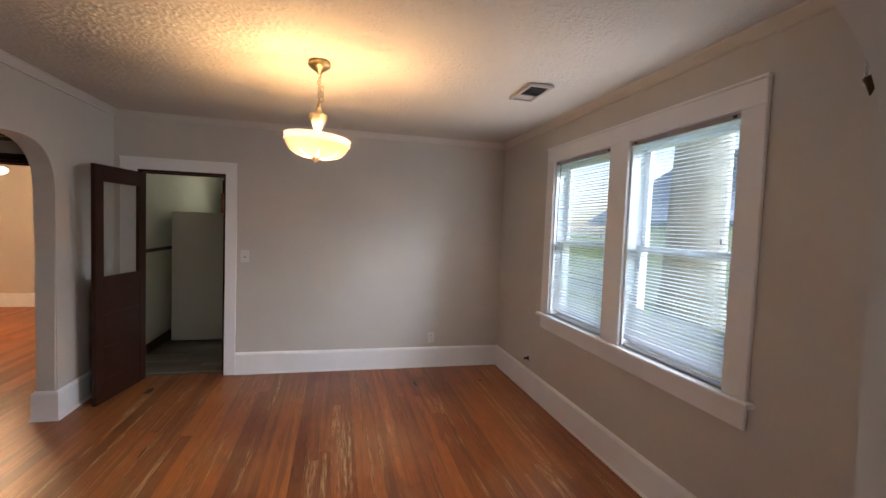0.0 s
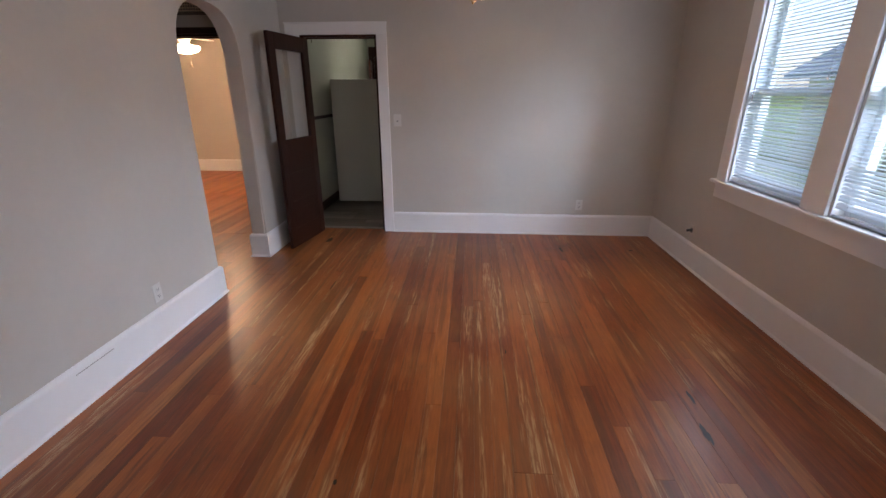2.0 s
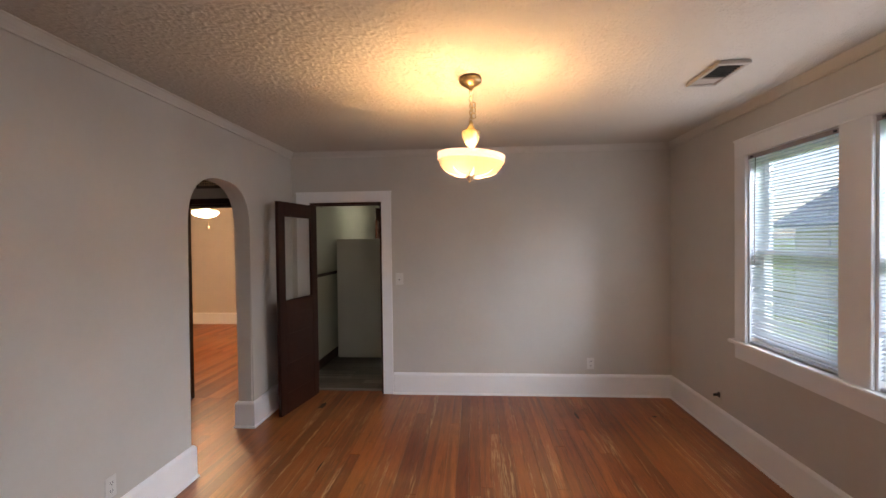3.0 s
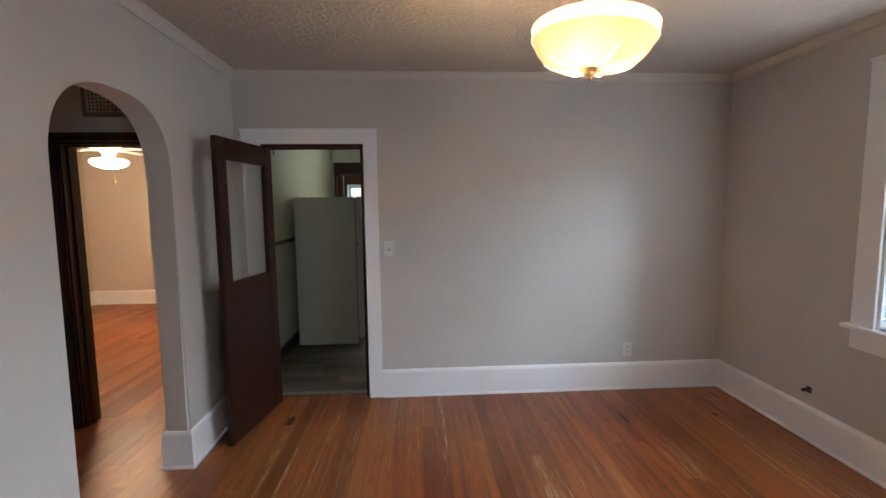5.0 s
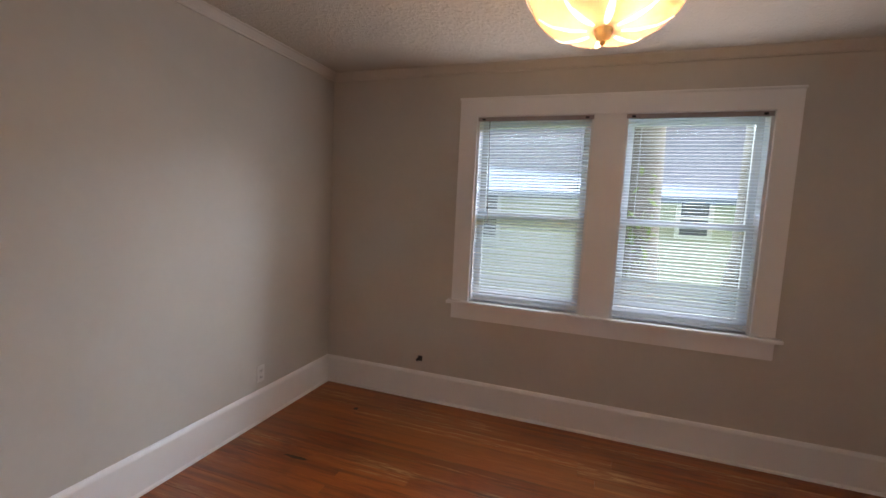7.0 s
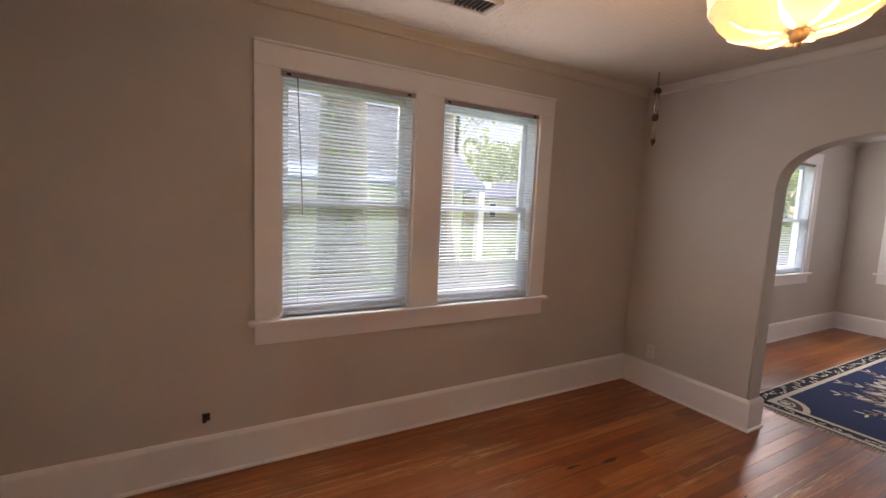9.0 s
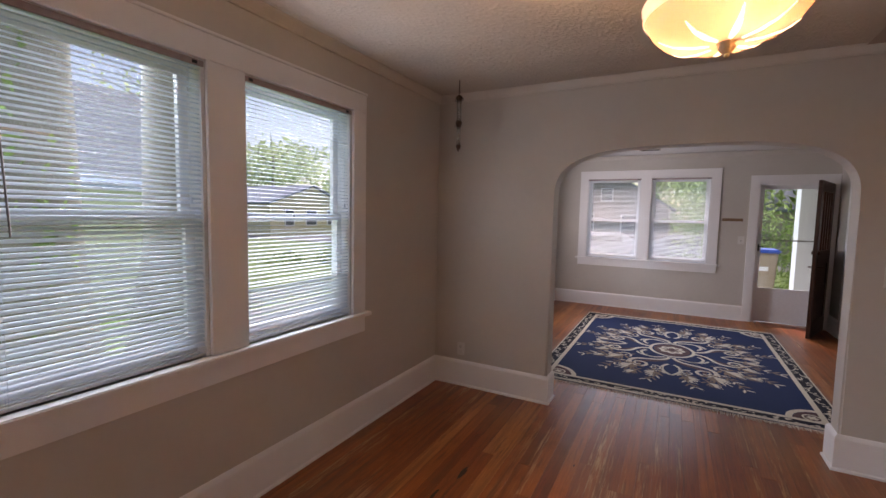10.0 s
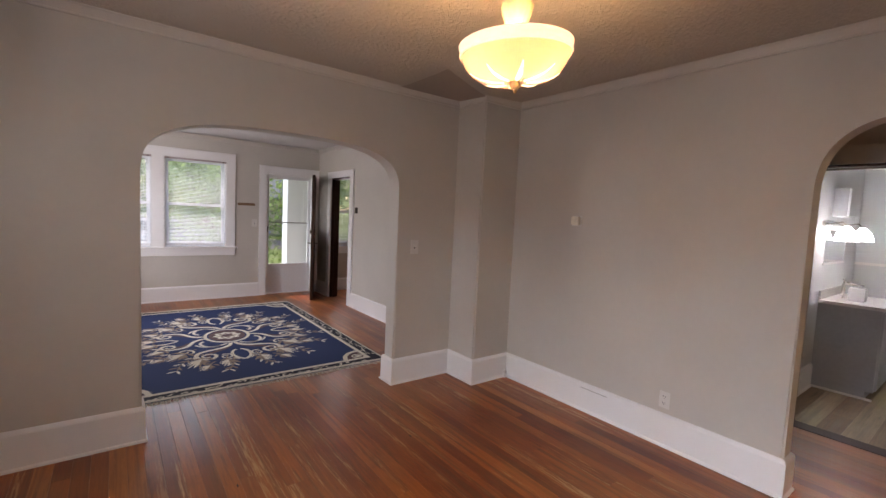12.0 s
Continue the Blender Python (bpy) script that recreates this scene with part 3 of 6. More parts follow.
def window(name, m, opens, z0, z1, thick, label, cased=True, rail=None, trim=None):
    """One cased opening with one or two double-hung sashes."""
    trim = trim or TRIM
    w = thing(name, m, label, "window", "", "structure")
    a, b = opens[0][0], opens[-1][1]
    rail = rail or (z0 + z1) / 2
    if cased:
        c = 0.132
        part("window_casing", boxes((a - c, a, -0.022, 0, z0, z1), bev=0.003), trim, w)
        part("window_casing", boxes((b, b + c, -0.022, 0, z0, z1), bev=0.003), trim, w)
        for p, q in zip(opens, opens[1:]):
            part("window_mullion", boxes((p[1], q[0], -0.022, 0, z0, z1), bev=0.003), trim, w)
        part("head_casing", boxes((a - c, b + c, -0.023, 0, z1, z1 + 0.118), (a - c - 0.006, b + c + 0.006, -0.030, 0, z1 + 0.118, z1 + 0.134), bev=0.003), trim, w)
        part("window_sill", boxes((a - c - 0.035, b + c + 0.035, -0.055, 0.05, z0 - 0.026, z0), bev=0.005), trim, w)
        part("window_apron", boxes((a - c, b + c, -0.020, 0, z0 - 0.14, z0 - 0.026), bev=0.003), trim, w)
    for u0, u1 in opens:
        j = 0.016
        part("window_jamb", boxes((u0, u0 + j, 0, thick, z0, z1), (u1 - j, u1, 0, thick, z0, z1), (u0 + j, u1 - j, 0, thick, z1 - j, z1), (u0 + j, u1 - j, 0.05, thick, z0, z0 + j)), VINYL_FRAME, w)
        s = 0.045
        lo, hi, i0, i1 = z0 + j, z1 - j, u0 + j, u1 - j
        part("upper_sash", boxes((i0, i0 + s, 0.105, 0.135, rail - 0.02, hi), (i1 - s, i1, 0.105, 0.135, rail - 0.02, hi), (i0 + s, i1 - s, 0.105, 0.135, hi - s, hi), (i0 + s, i1 - s, 0.105, 0.135, rail - 0.02, rail + 0.018), bev=0.002), VINYL_FRAME, w)
        part("lower_sash", boxes((i0, i0 + s, 0.070, 0.100, lo, rail + 0.02), (i1 - s, i1, 0.070, 0.100, lo, rail + 0.02), (i0 + s, i1 - s, 0.070, 0.100, rail - 0.018, rail + 0.02), (i0 + s, i1 - s, 0.070, 0.100, lo, lo + 0.06), bev=0.002), VINYL_FRAME, w)
        for nm, bm in (("pane", boxes((i0 + s, i1 - s, 0.118, 0.122, rail + 0.018, hi - s))), ("pane", boxes((i0 + s, i1 - s, 0.083, 0.087, lo + 0.06, rail - 0.018)))):
            p = part(nm, bm, PANE, w)
            p.visible_shadow = False
        part("sash_lock", boxes(((u0 + u1) / 2 - 0.03, (u0 + u1) / 2 + 0.03, 0.060, 0.070, rail - 0.002, rail + 0.016), bev=0.003), VINYL_FRAME, w)
    return w


window("window_1", EAST, EAST_WINS, *WIN_Z, 0.16, "paired white double-hung windows with painted casing", rail=1.515)
window("window_2", LIV_S, SOUTH_WINS, *WIN_Z, 0.16, "paired white double-hung front windows with painted casing", rail=1.515)
window("window_3", wall_frame("e", E_X), [(2.04, 2.88)], *WIN_Z, 0.16, "white double-hung side window with painted casing", rail=1.515)
window("window_4", LIV_S, [(2.40, 3.15)], *WIN_Z, 0.16, "white double-hung window of the front room", rail=1.515)
for k, (a, b, c, d) in enumerate(MUD_WINS):
    window(f"window_{5 + k}", MUD, [(a, b)], c, d, T, "small white back porch window", cased=False)


def mini_blind(m, u0, u1, z0, z1, tilts, label, wand=True, group="mini blinds"):
    """A blind of thin curved slats. tilts: (above this height, degrees) from the top down."""
    root = thing("mini_blind", m, label, "blind", group)
    g = 0.006
    part("headrail", boxes((u0 + g, u1 - g, 0.004, 0.034, z1 - 0.030, z1 - 0.004), bev=0.002), SLAT, root)
    part("valance_edge", boxes((u0 + 0.002, u1 - 0.002, -0.002, 0.003, z1 - 0.032, z1 - 0.004), bev=0.001), RAIL_DUSTY, root, "dusty pinkish valance strip")
    for u in (u0 + 0.045, u1 - 0.045):
        part("bracket_clip", boxes((u - 0.012, u + 0.012, -0.006, -0.002, z1 - 0.026, z1 - 0.012), bev=0.001), BLACK, root, "small dark bracket clip")
    bm = bmesh.new()
    rows = []
    for i in range(5):
        d = -0.0125 + 0.025 * i / 4
        h = 0.0022 * (1 - (d / 0.0125) ** 2)
        rows.append((bm.verts.new((u0 + g, d, h)), bm.verts.new((u1 - g, d, h))))
    for p, q in zip(rows, rows[1:]):
        bm.faces.new((p[0], p[1], q[1], q[0]))
    me = finish(bm, "slat", SLAT, True)
    top, bottom, pitch = z1 - 0.046, z0 + 0.030, 0.0215
    k = int((top - bottom) / pitch)
    rnd = random.Random(int(abs(u0) * 1000))
    for i in range(k):
        z = top - pitch * i
        tilt = next(t for h, t in tilts if z >= h) + rnd.uniform(-1.8, 1.8)
        s = new("slat", me)
        s.parent = root
        s.matrix_basis = pose(0, 0.020, z, tilt, rnd.uniform(-0.06, 0.06), 0)
    part("bottom_rail", boxes((u0 + g, u1 - g, 0.009, 0.031, z0 + 0.004, z0 + 0.018), bev=0.003), SLAT, root)
    cords = bmesh.new()
    for u in (u0 + 0.10, u1 - 0.10):
        for d in (0.0066, 0.0334):
            tube(cords, [(u, d, z0 + 0.012), (u, d, z1 - 0.03)], 0.0007, seg=4)
    part("ladder_cord", cords, SLAT, root)
    if wand:
        bm = bmesh.new()
        tube(bm, [(u0 + 0.09, -0.006, z1 - 0.03), (u0 + 0.105, -0.022, z1 - 0.40), (u0 + 0.118, -0.030, z1 - 0.78)], 0.0035, seg=6)
        part("tilt_wand", bm, plain("grey_wand", (0.13, 0.12, 0.12), 0.3), root, "dark grey tilt wand")
    cord = bmesh.new()
    tube(cord, [(u1 - 0.075, -0.004, z1 - 0.03), (u1 - 0.075, -0.006, z1 - 0.62)], 0.001, seg=4)
    lathe(cord, [(0.002, 0), (0.005, -0.004), (0.0055, -0.022), (0.003, -0.03)], 8, u1 - 0.075, -0.006, z1 - 0.62)
    part("pull_cord", cord, SLAT, root)
    return root


mini_blind(EAST, *EAST_WINS[0], *WIN_Z, [(0, TILT_A)], "white metal mini blind lowered, slats half closed")
mini_blind(EAST, *EAST_WINS[1], *WIN_Z, [(1.14, TILT_B), (0, TILT_C)], "white metal mini blind lowered, upper slats open", wand=False)
for w in SOUTH_WINS:
    mini_blind(LIV_S, *w, *WIN_Z, [(0, TILT_E)], "white metal mini blind lowered over a front window", wand=False)
mini_blind(LIV_S, 2.40, 3.15, *WIN_Z, [(0, TILT_E)], "white metal mini blind lowered in the front room", wand=False)
mini_blind(wall_frame("e", E_X), 2.04, 2.88, *WIN_Z, [(0, TILT_D)], "white metal mini blind lowered over the side window", wand=False)

# ---------------------------------------------------------------- doors


def doorway(name, m, u0, u1, top, thick, label, casing=TRIM, jamb=TRIM, left=0.11, right=0.11, head=0.11):
    """Casing and jambs of a doorway, the casing on the near face."""
    d = thing(name, m, label, "doorway", "", "structure")
    if left:
        part("door_casing", boxes((u0 - left, u0, -0.022, 0, 0, top), bev=0.003), casing, d)
    if right:
        part("door_casing", boxes((u1, u1 + right, -0.022, 0, 0, top), bev=0.003), casing, d)
    part("head_casing", boxes((u0 - left, u1 + right, -0.024, 0, top, top + head), (u0 - left - 0.006, u1 + right + 0.006, -0.032, 0, top + head, top + head + 0.014), bev=0.003), casing, d)
    part("door_jamb", boxes((u0, u0 + 0.02, 0, thick, 0, top - 0.02), (u1 - 0.02, u1, 0, thick, 0, top - 0.02), (u0, u1, 0, thick, top - 0.02, top)), jamb, d)
    part("door_stop", boxes((u0 + 0.02, u0 + 0.032, 0.05, 0.085, 0, top - 0.032), (u1 - 0.032, u1 - 0.02, 0.05, 0.085, 0, top - 0.032), (u0 + 0.02, u1 - 0.02, 0.05, 0.085, top - 0.032, top - 0.02)), jamb, d)
    return d


kitchen_doorway = doorway("door_1", NORTH, KD[0], KD[1], KD[2], T, "white cased kitchen doorway", TRIM, DARK, 0.140, 0.106, 0.100)
doorway("door_2", hall_n, *BED_DOOR, T, "dark-stained bedroom doorway off the hall", DARK, DARK, 0.075, 0.10, 0.04)
doorway("door_3", hall_w, *BATH_DOOR, T, "greige bathroom doorway with a dark head", WALL, DARK, 0.09, 0.09, 0.13)
doorway("door_4", LIV_W, -3.45, -2.70, 2.075, T, "white cased doorway to the front room", TRIM, DARK, 0.135, 0.137, 0.09)
doorway("door_5", LIV_S, *FD, 0.16, "white cased front doorway", TRIM, TRIM, 0.118, 0.08, 0.105)


def door_leaf(m, width, height, thick, glazed, label, mat, panels, lock=True, st=0.115):
    """A hinged leaf: u from the hinge, d its thickness. glazed: (z0, z1) or none; panels: list of (z0, z1)."""
    leaf = thing("door_leaf", m, label, "door")
    part("stile", boxes((0, st, 0, thick, 0, height), bev=0.003), mat, leaf)
    part("stile", boxes((width - st, width, 0, thick, 0, height), bev=0.003), mat, leaf)
    cells = sorted(panels + ([glazed] if glazed else []))
    z = 0.0
    for a, b in cells:
        part("rail", boxes((st, width - st, 0, thick, z, a), bev=0.002), mat, leaf)
        z = b
    part("rail", boxes((st, width - st, 0, thick, z, height), bev=0.002), mat, leaf)
    for a, b in panels:
        bm = bmesh.new()
        box(bm, st, width - st, thick * 0.10, thick * 0.90, a, b)
        box(bm, st + 0.022, width - st - 0.022, thick * 0.06, thick * 0.94, a + 0.022, b - 0.022, bev=0.005)
        part("panel", bm, mat, leaf)
    if glazed:
        a, b = glazed
        p = part("pane", boxes((st, width - st, thick * 0.42, thick * 0.58, a, b)), DOOR_PANE, leaf, "clear glass pane")
        p.visible_shadow = False
        bead = 0.007
        part("glazing_bead", boxes((st, st + bead, 0.003, thick - 0.003, a, b), (width - st - bead, width - st, 0.003, thick - 0.003, a, b), (st + bead, width - st - bead, 0.003, thick - 0.003, a, a + bead), (st + bead, width - st - bead, 0.003, thick - 0.003, b - bead, b)), mat, leaf)
    if lock:
        bm = bmesh.new()
        for s in (-1, 1):
            y0 = 0 if s < 0 else thick
            box(bm, width - 0.085, width - 0.035, *sorted((y0, y0 + s * 0.004)), 0.90, 1.08, bev=0.001)
        part("lock_plate", bm, BRONZE, leaf, "dark bronze lock plate")
        bm = bmesh.new()
        for s in (-1, 1):
            y0 = 0 if s < 0 else thick
            tube(bm, [(width - 0.06, y0, 1.01), (width - 0.06, y0 + s * 0.028, 1.01)], 0.008)
            bmesh.ops.create_uvsphere(bm, u_segments=12, v_segments=8, radius=0.026, matrix=Matrix.Translation((width - 0.06, y0 + s * 0.040, 1.01)))
        part("knob", bm, BRONZE, leaf, "dark bronze door knob", True)
    return leaf


# kitchen door, swung back against the wall
part("hinge_strip", boxes((KD[0] + 0.02, KD[0] + 0.048, -0.018, 0.05, 0, KD[2] - 0.02), bev=0.002), DARK, kitchen_doorway, "dark-stained hinge strip")
hinge = Vector((KD[0] + 0.050, N_Y - 0.025, 0.008))
free = Vector((-1.905, 4.085, 0.008))
ang = math.degrees(math.atan2(free.y - hinge.y, free.x - hinge.x))
door_leaf(pose(*hinge, 0, 0, ang), 0.675, 2.008, 0.036, (1.065, 1.878), "dark mahogany-stained kitchen door standing open, glazed above", DARK, [(0.19, 0.40), (0.47, 0.68), (0.75, 0.96)], lock=False, st=0.095)


def front_leaf():
    m = pose(-1.915, LR_S + 0.012, 0.008, 0, 0, math.degrees(math.atan2(0.83, 0.34)))
    leaf = thing("front_door_leaf", m, "dark brown panelled front door standing open, slit glazed", "door")
    w, h, t = 0.83, 2.085, 0.044
    part("stile", boxes((0, 0.12, 0, t, 0, h), bev=0.003), DARK2, leaf)
    part("stile", boxes((w - 0.12, w, 0, t, 0, h), bev=0.003), DARK2, leaf)
    part("rail", boxes((0.12, w - 0.12, 0, t, 0, 0.22), bev=0.003), DARK2, leaf)
    part("rail", boxes((0.12, w - 0.12, 0, t, 0.98, 1.16), bev=0.003), DARK2, leaf)
    part("rail", boxes((0.12, w - 0.12, 0, t, 1.95, h), bev=0.003), DARK2, leaf)
    bm = boxes((0.12, w - 0.12, 0.014, 0.030, 0.22, 0.98))
    box(bm, 0.16, w - 0.16, 0.008, 0.036, 0.26, 0.94, bev=0.005)
    part("panel", bm, DARK2, leaf)
    n = 4
    step = (w - 0.24) / n
    for i in range(n):
        u = 0.12 + step * i
        if i:
            part("muntin", boxes((u - 0.014, u + 0.014, 0.002, t - 0.002, 1.16, 1.95)), DARK2, leaf)
        p = part("pane", boxes((u + (0.014 if i else 0), u + step - (0.014 if i < n - 1 else 0), 0.020, 0.024, 1.16, 1.95)), DOOR_PANE, leaf, "narrow glass light")
        p.visible_shadow = False
    bm = bmesh.new()
    for s, y0 in ((-1, 0), (1, t)):
        box(bm, w - 0.085, w - 0.035, *sorted((y0, y0 + s * 0.006)), 0.86, 1.06, bev=0.002)
    part("lock_plate", bm, BRONZE, leaf, "dark bronze lock plate")
    bm = bmesh.new()
    for s, y0 in ((-1, 0), (1, t)):
        tube(bm, [(w - 0.06, y0, 0.95), (w - 0.06, y0 + s * 0.045, 0.95), (w - 0.15, y0 + s * 0.05, 0.95)], 0.009)
    part("handle", bm, BRONZE, leaf, "dark bronze lever")
    bm = bmesh.new()
    for s, y0 in ((-1, 0), (1, t)):
        tube(bm, [(w - 0.06, y0, 1.14), (w - 0.06, y0 + s * 0.022, 1.14)], 0.026, seg=14)
    part("deadbolt", bm, BRONZE, leaf, "dark bronze deadbolt")
    for z in (0.25, 1.02, 1.85):
        bm = bmesh.new()
        tube(bm, [(-0.004, -0.004, z - 0.05), (-0.004, -0.004, z + 0.05)], 0.007)
        part("hinge", bm, BRONZE, leaf)


front_leaf()


def storm_door():
    d = thing("storm_door", LIV_S, "white aluminium storm door with a two-part glass", "door")
    u0, u1, y0, y1 = FD[0] + 0.022, FD[1] - 0.022, 0.105, 0.135
    z0, zb, zm, zt = 0.002, 0.53, 1.265, 2.03
    s = 0.055
    part("stile", boxes((u0, u0 + s, y0, y1, z0, 2.09), bev=0.003), VINYL_FRAME, d)
    part("stile", boxes((u1 - s, u1, y0, y1, z0, 2.09), bev=0.003), VINYL_FRAME, d)
    part("rail", boxes((u0 + s, u1 - s, y0, y1, zt, 2.09), bev=0.003), VINYL_FRAME, d)
    part("kick_panel", boxes((u0 + s, u1 - s, y0 + 0.006, y1 - 0.006, z0, zb - 0.03), (u0 + s, u1 - s, y0, y1, zb - 0.03, zb), bev=0.002), VINYL_FRAME, d)
    part("glass_bar", boxes((u0 + s, u1 - s, y0 + 0.004, y1 - 0.004, zm - 0.010, zm + 0.010)), SEAL, d, "grey meeting bar")
    for a, b in ((zb, zm - 0.010), (zm + 0.010, zt)):
        p = part("pane", boxes((u0 + s, u1 - s, y0 + 0.013, y0 + 0.017, a, b)), PANE, d)
        p.visible_shadow = False
    bm = boxes((u0 + 0.014, u0 + 0.036, y0 - 0.012, y0, 1.09, 1.20), bev=0.003)
    tube(bm, [(u0 + 0.025, y0 - 0.01, 1.17), (u0 + 0.025, y0 - 0.04, 1.17), (u0 + 0.085, y0 - 0.045, 1.165)], 0.007)
    part("handle", bm, BLACK, d, "black lever handle")


storm_door()

# ---------------------------------------------------------------- chandelier


def chandelier():
    c = thing("chandelier", pose(LAMP_X, LAMP_Y, 0), "brass chandelier with a lit frosted glass bowl, on a chain", "chandelier")
    bm = bmesh.new()
    lathe(bm, [(0.004, 2.470), (0.012, 2.473), (0.018, 2.485), (0.050, 2.503), (0.062, 2.517), (0.064, 2.527), (0.058, 2.546)], 36)
    part("canopy", bm, BRASS, c, "", True)
    bm = bmesh.new()
    z, i = 2.463, 0
    while z > 2.30:
        ring(bm, (0.002 * math.sin(i * 2.1), 0, z), 0.0085, 0.0019, "x" if i % 2 else "y", 12, 5, 1.45)
        z -= 0.0195
        i += 1
    tube(bm, [(0.004 + 0.006 * math.sin(k * 1.3), 0.006 * math.cos(k * 1.1), 2.47 - 0.0175 * k) for k in range(11)], 0.0016, seg=5)
    for k in range(3):
        ring(bm, (0.016, 0.004, 2.39 - 0.03 * k), 0.011, 0.0019, "y", 12, 5, 1.5)
    part("chain", bm, BRASS, c, "aged brass link chain", True)
    bm = bmesh.new()
    lathe(bm, [(0.010, 2.146), (0.018, 2.151), (0.020, 2.158), (0.030, 2.168), (0.040, 2.187), (0.048, 2.208), (0.052, 2.230), (0.052, 2.238), (0.046, 2.244), (0.030, 2.247), (0.019, 2.260), (0.015, 2.274), (0.010, 2.280)], 56, flute=0.035, lobes=14)
    part("glass_urn", bm, CRYSTAL, c, "fluted clear glass urn", True)
    bm = bmesh.new()
    lathe(bm, [(0.007, 2.276), (0.012, 2.280), (0.012, 2.290), (0.006, 2.296), (0.005, 2.306)], 16)
    part("chain_loop", bm, BRASS, c, "brass loop", True)
    bm = bmesh.new()
    tube(bm, [(0, 0, 1.985), (0, 0, 2.15)], 0.007)
    part("stem", bm, BRASS, c, "brass stem", True)
    # the bowl: a shell with a banded rim and soft petals underneath
    seg, prof = 96, [(0.022, 1.990), (0.080, 1.992), (0.125, 2.002), (0.155, 2.018), (0.176, 2.040), (0.187, 2.064), (0.194, 2.074), (0.194, 2.104), (0.190, 2.108)]
    bm = bmesh.new()
    outer, inner = [], []
    for r, h in prof:
        a_ring, b_ring = [], []
        for s in range(seg):
            a = 2 * math.pi * s / seg
            petal = 0.009 * max(0.0, 1 - abs(r - 0.11) / 0.08) * abs(math.sin(4 * a))
            a_ring.append(bm.verts.new((r * math.cos(a), r * math.sin(a), h - petal * 0.6)))
            b_ring.append(bm.verts.new(((r - 0.005) * math.cos(a), (r - 0.005) * math.sin(a), h + 0.004 - petal * 0.6)))
        outer.append(a_ring)
        inner.append(b_ring)
    for rings in (outer, inner):
        for p, q in zip(rings, rings[1:]):
            for s in range(seg):
                bm.faces.new((p[s], p[(s + 1) % seg], q[(s + 1) % seg], q[s]))
    for s in range(seg):
        bm.faces.new((outer[-1][s], outer[-1][(s + 1) % seg], inner[-1][(s + 1) % seg], inner[-1][s]))
        bm.faces.new((outer[0][s], outer[0][(s + 1) % seg], inner[0][(s + 1) % seg], inner[0][s]))
    part("bowl", bm, BOWL, c, "lit amber frosted glass bowl", True)
    # cut flutes radiating from the finial
    bm = bmesh.new()
    prev = None
    for k in range(7):
        f = k / 6
        r = 0.040 + 0.120 * f
        h = next(h0 + (h1 - h0) * (r - r0) / (r1 - r0) for (r0, h0), (r1, h1) in zip(prof, prof[1:]) if r0 <= r <= r1)
        w = 0.0085 * math.sin(math.pi * (0.12 + 0.88 * f) ** 0.8) + 0.0012
        cur = [bm.verts.new((r, -w, h - 0.003)), bm.verts.new((r, 0, h - 0.0065)), bm.verts.new((r, w, h - 0.003))]
        if prev:
            bm.faces.new((prev[0], cur[0], cur[1], prev[1]))
            bm.faces.new((prev[1], cur[1], cur[2], prev[2]))
        prev = cur
    rib = finish(bm, "cut_flute", CUT, True)
    for k in range(8):
        o = new("cut_flute", rib)
        o.parent = c
        o.matrix_basis = pose(0, 0, 0, 0, 0, 45 * k + 8)
    bm = bmesh.new()
    lathe(bm, [(0.1945, 2.070), (0.1975, 2.073), (0.1975, 2.078), (0.196, 2.081), (0.196, 2.097), (0.199, 2.100), (0.199, 2.107), (0.1945, 2.110)], 72)
    bmesh.ops.delete(bm, geom=[f for f in bm.faces if len(f.verts) > 4], context="FACES_ONLY")
    part("rim_band", bm, RIM, c, "pale frosted glass rim band with a faint added glow", True)
    bm = bmesh.new()
    lathe(bm, [(0.006, 1.963), (0.016, 1.969), (0.020, 1.979), (0.016, 1.988), (0.026, 1.991), (0.023, 1.997)], 32, flute=0.05, lobes=10)
    finial = part("finial", bm, CRYSTAL, c, "pale pressed glass finial", True)
    bm = bmesh.new()
    lathe(bm, [(0.002, 1.952), (0.006, 1.955), (0.007, 1.960), (0.005, 1.965)], 16)
    part("finial_tip", bm, BRASS, finial, "small brass tip", True)
    for k in range(3):
        a = radians(30 + 120 * k)
        bm = bmesh.new()
        tube(bm, [(0.008 * math.cos(a), 0.008 * math.sin(a), 2.025), (0.045 * math.cos(a), 0.045 * math.sin(a), 2.026), (0.075 * math.cos(a), 0.072 * math.sin(a), 2.032)], 0.010)
        part("lamp_holder", bm, BRASS, c)
    askew = Matrix.Translation((0, 0, 2.12)) @ Matrix.Rotation(radians(4.0), 4, "Y") @ Matrix.Diagonal((0.955, 0.955, 1.0, 1.0)) @ Matrix.Translation((0, 0, -2.12))
    for o in c.children:
        if o.name.split(".")[0] in ("bowl", "cut_flute", "rim_band", "finial"):
            o.matrix_basis = askew @ o.matrix_basis


chandelier()

# ---------------------------------------------------------------- small fittings of the dining room


def outlet(m, u, z, label="ivory duplex wall outlet"):
    o = thing("wall_outlet", m @ pose(u, 0, z), label, "outlet", "wall outlets")
    part("plate", boxes((-0.036, 0.036, -0.006, 0, -0.058, 0.058), bev=0.002), PLATE, o)
    for s in (-0.022, 0.022):
        part("socket", boxes((-0.017, 0.017, -0.009, -0.006, s - 0.015, s + 0.015), bev=0.001), PLATE, o)
        part("slot", boxes((-0.009, -0.006, -0.0098, -0.009, s - 0.003, s + 0.008), (0.006, 0.009, -0.0098, -0.009, s - 0.003, s + 0.008), (-0.002, 0.002, -0.0098, -0.009, s - 0.011, s - 0.006)), SLOT, o)
    return o


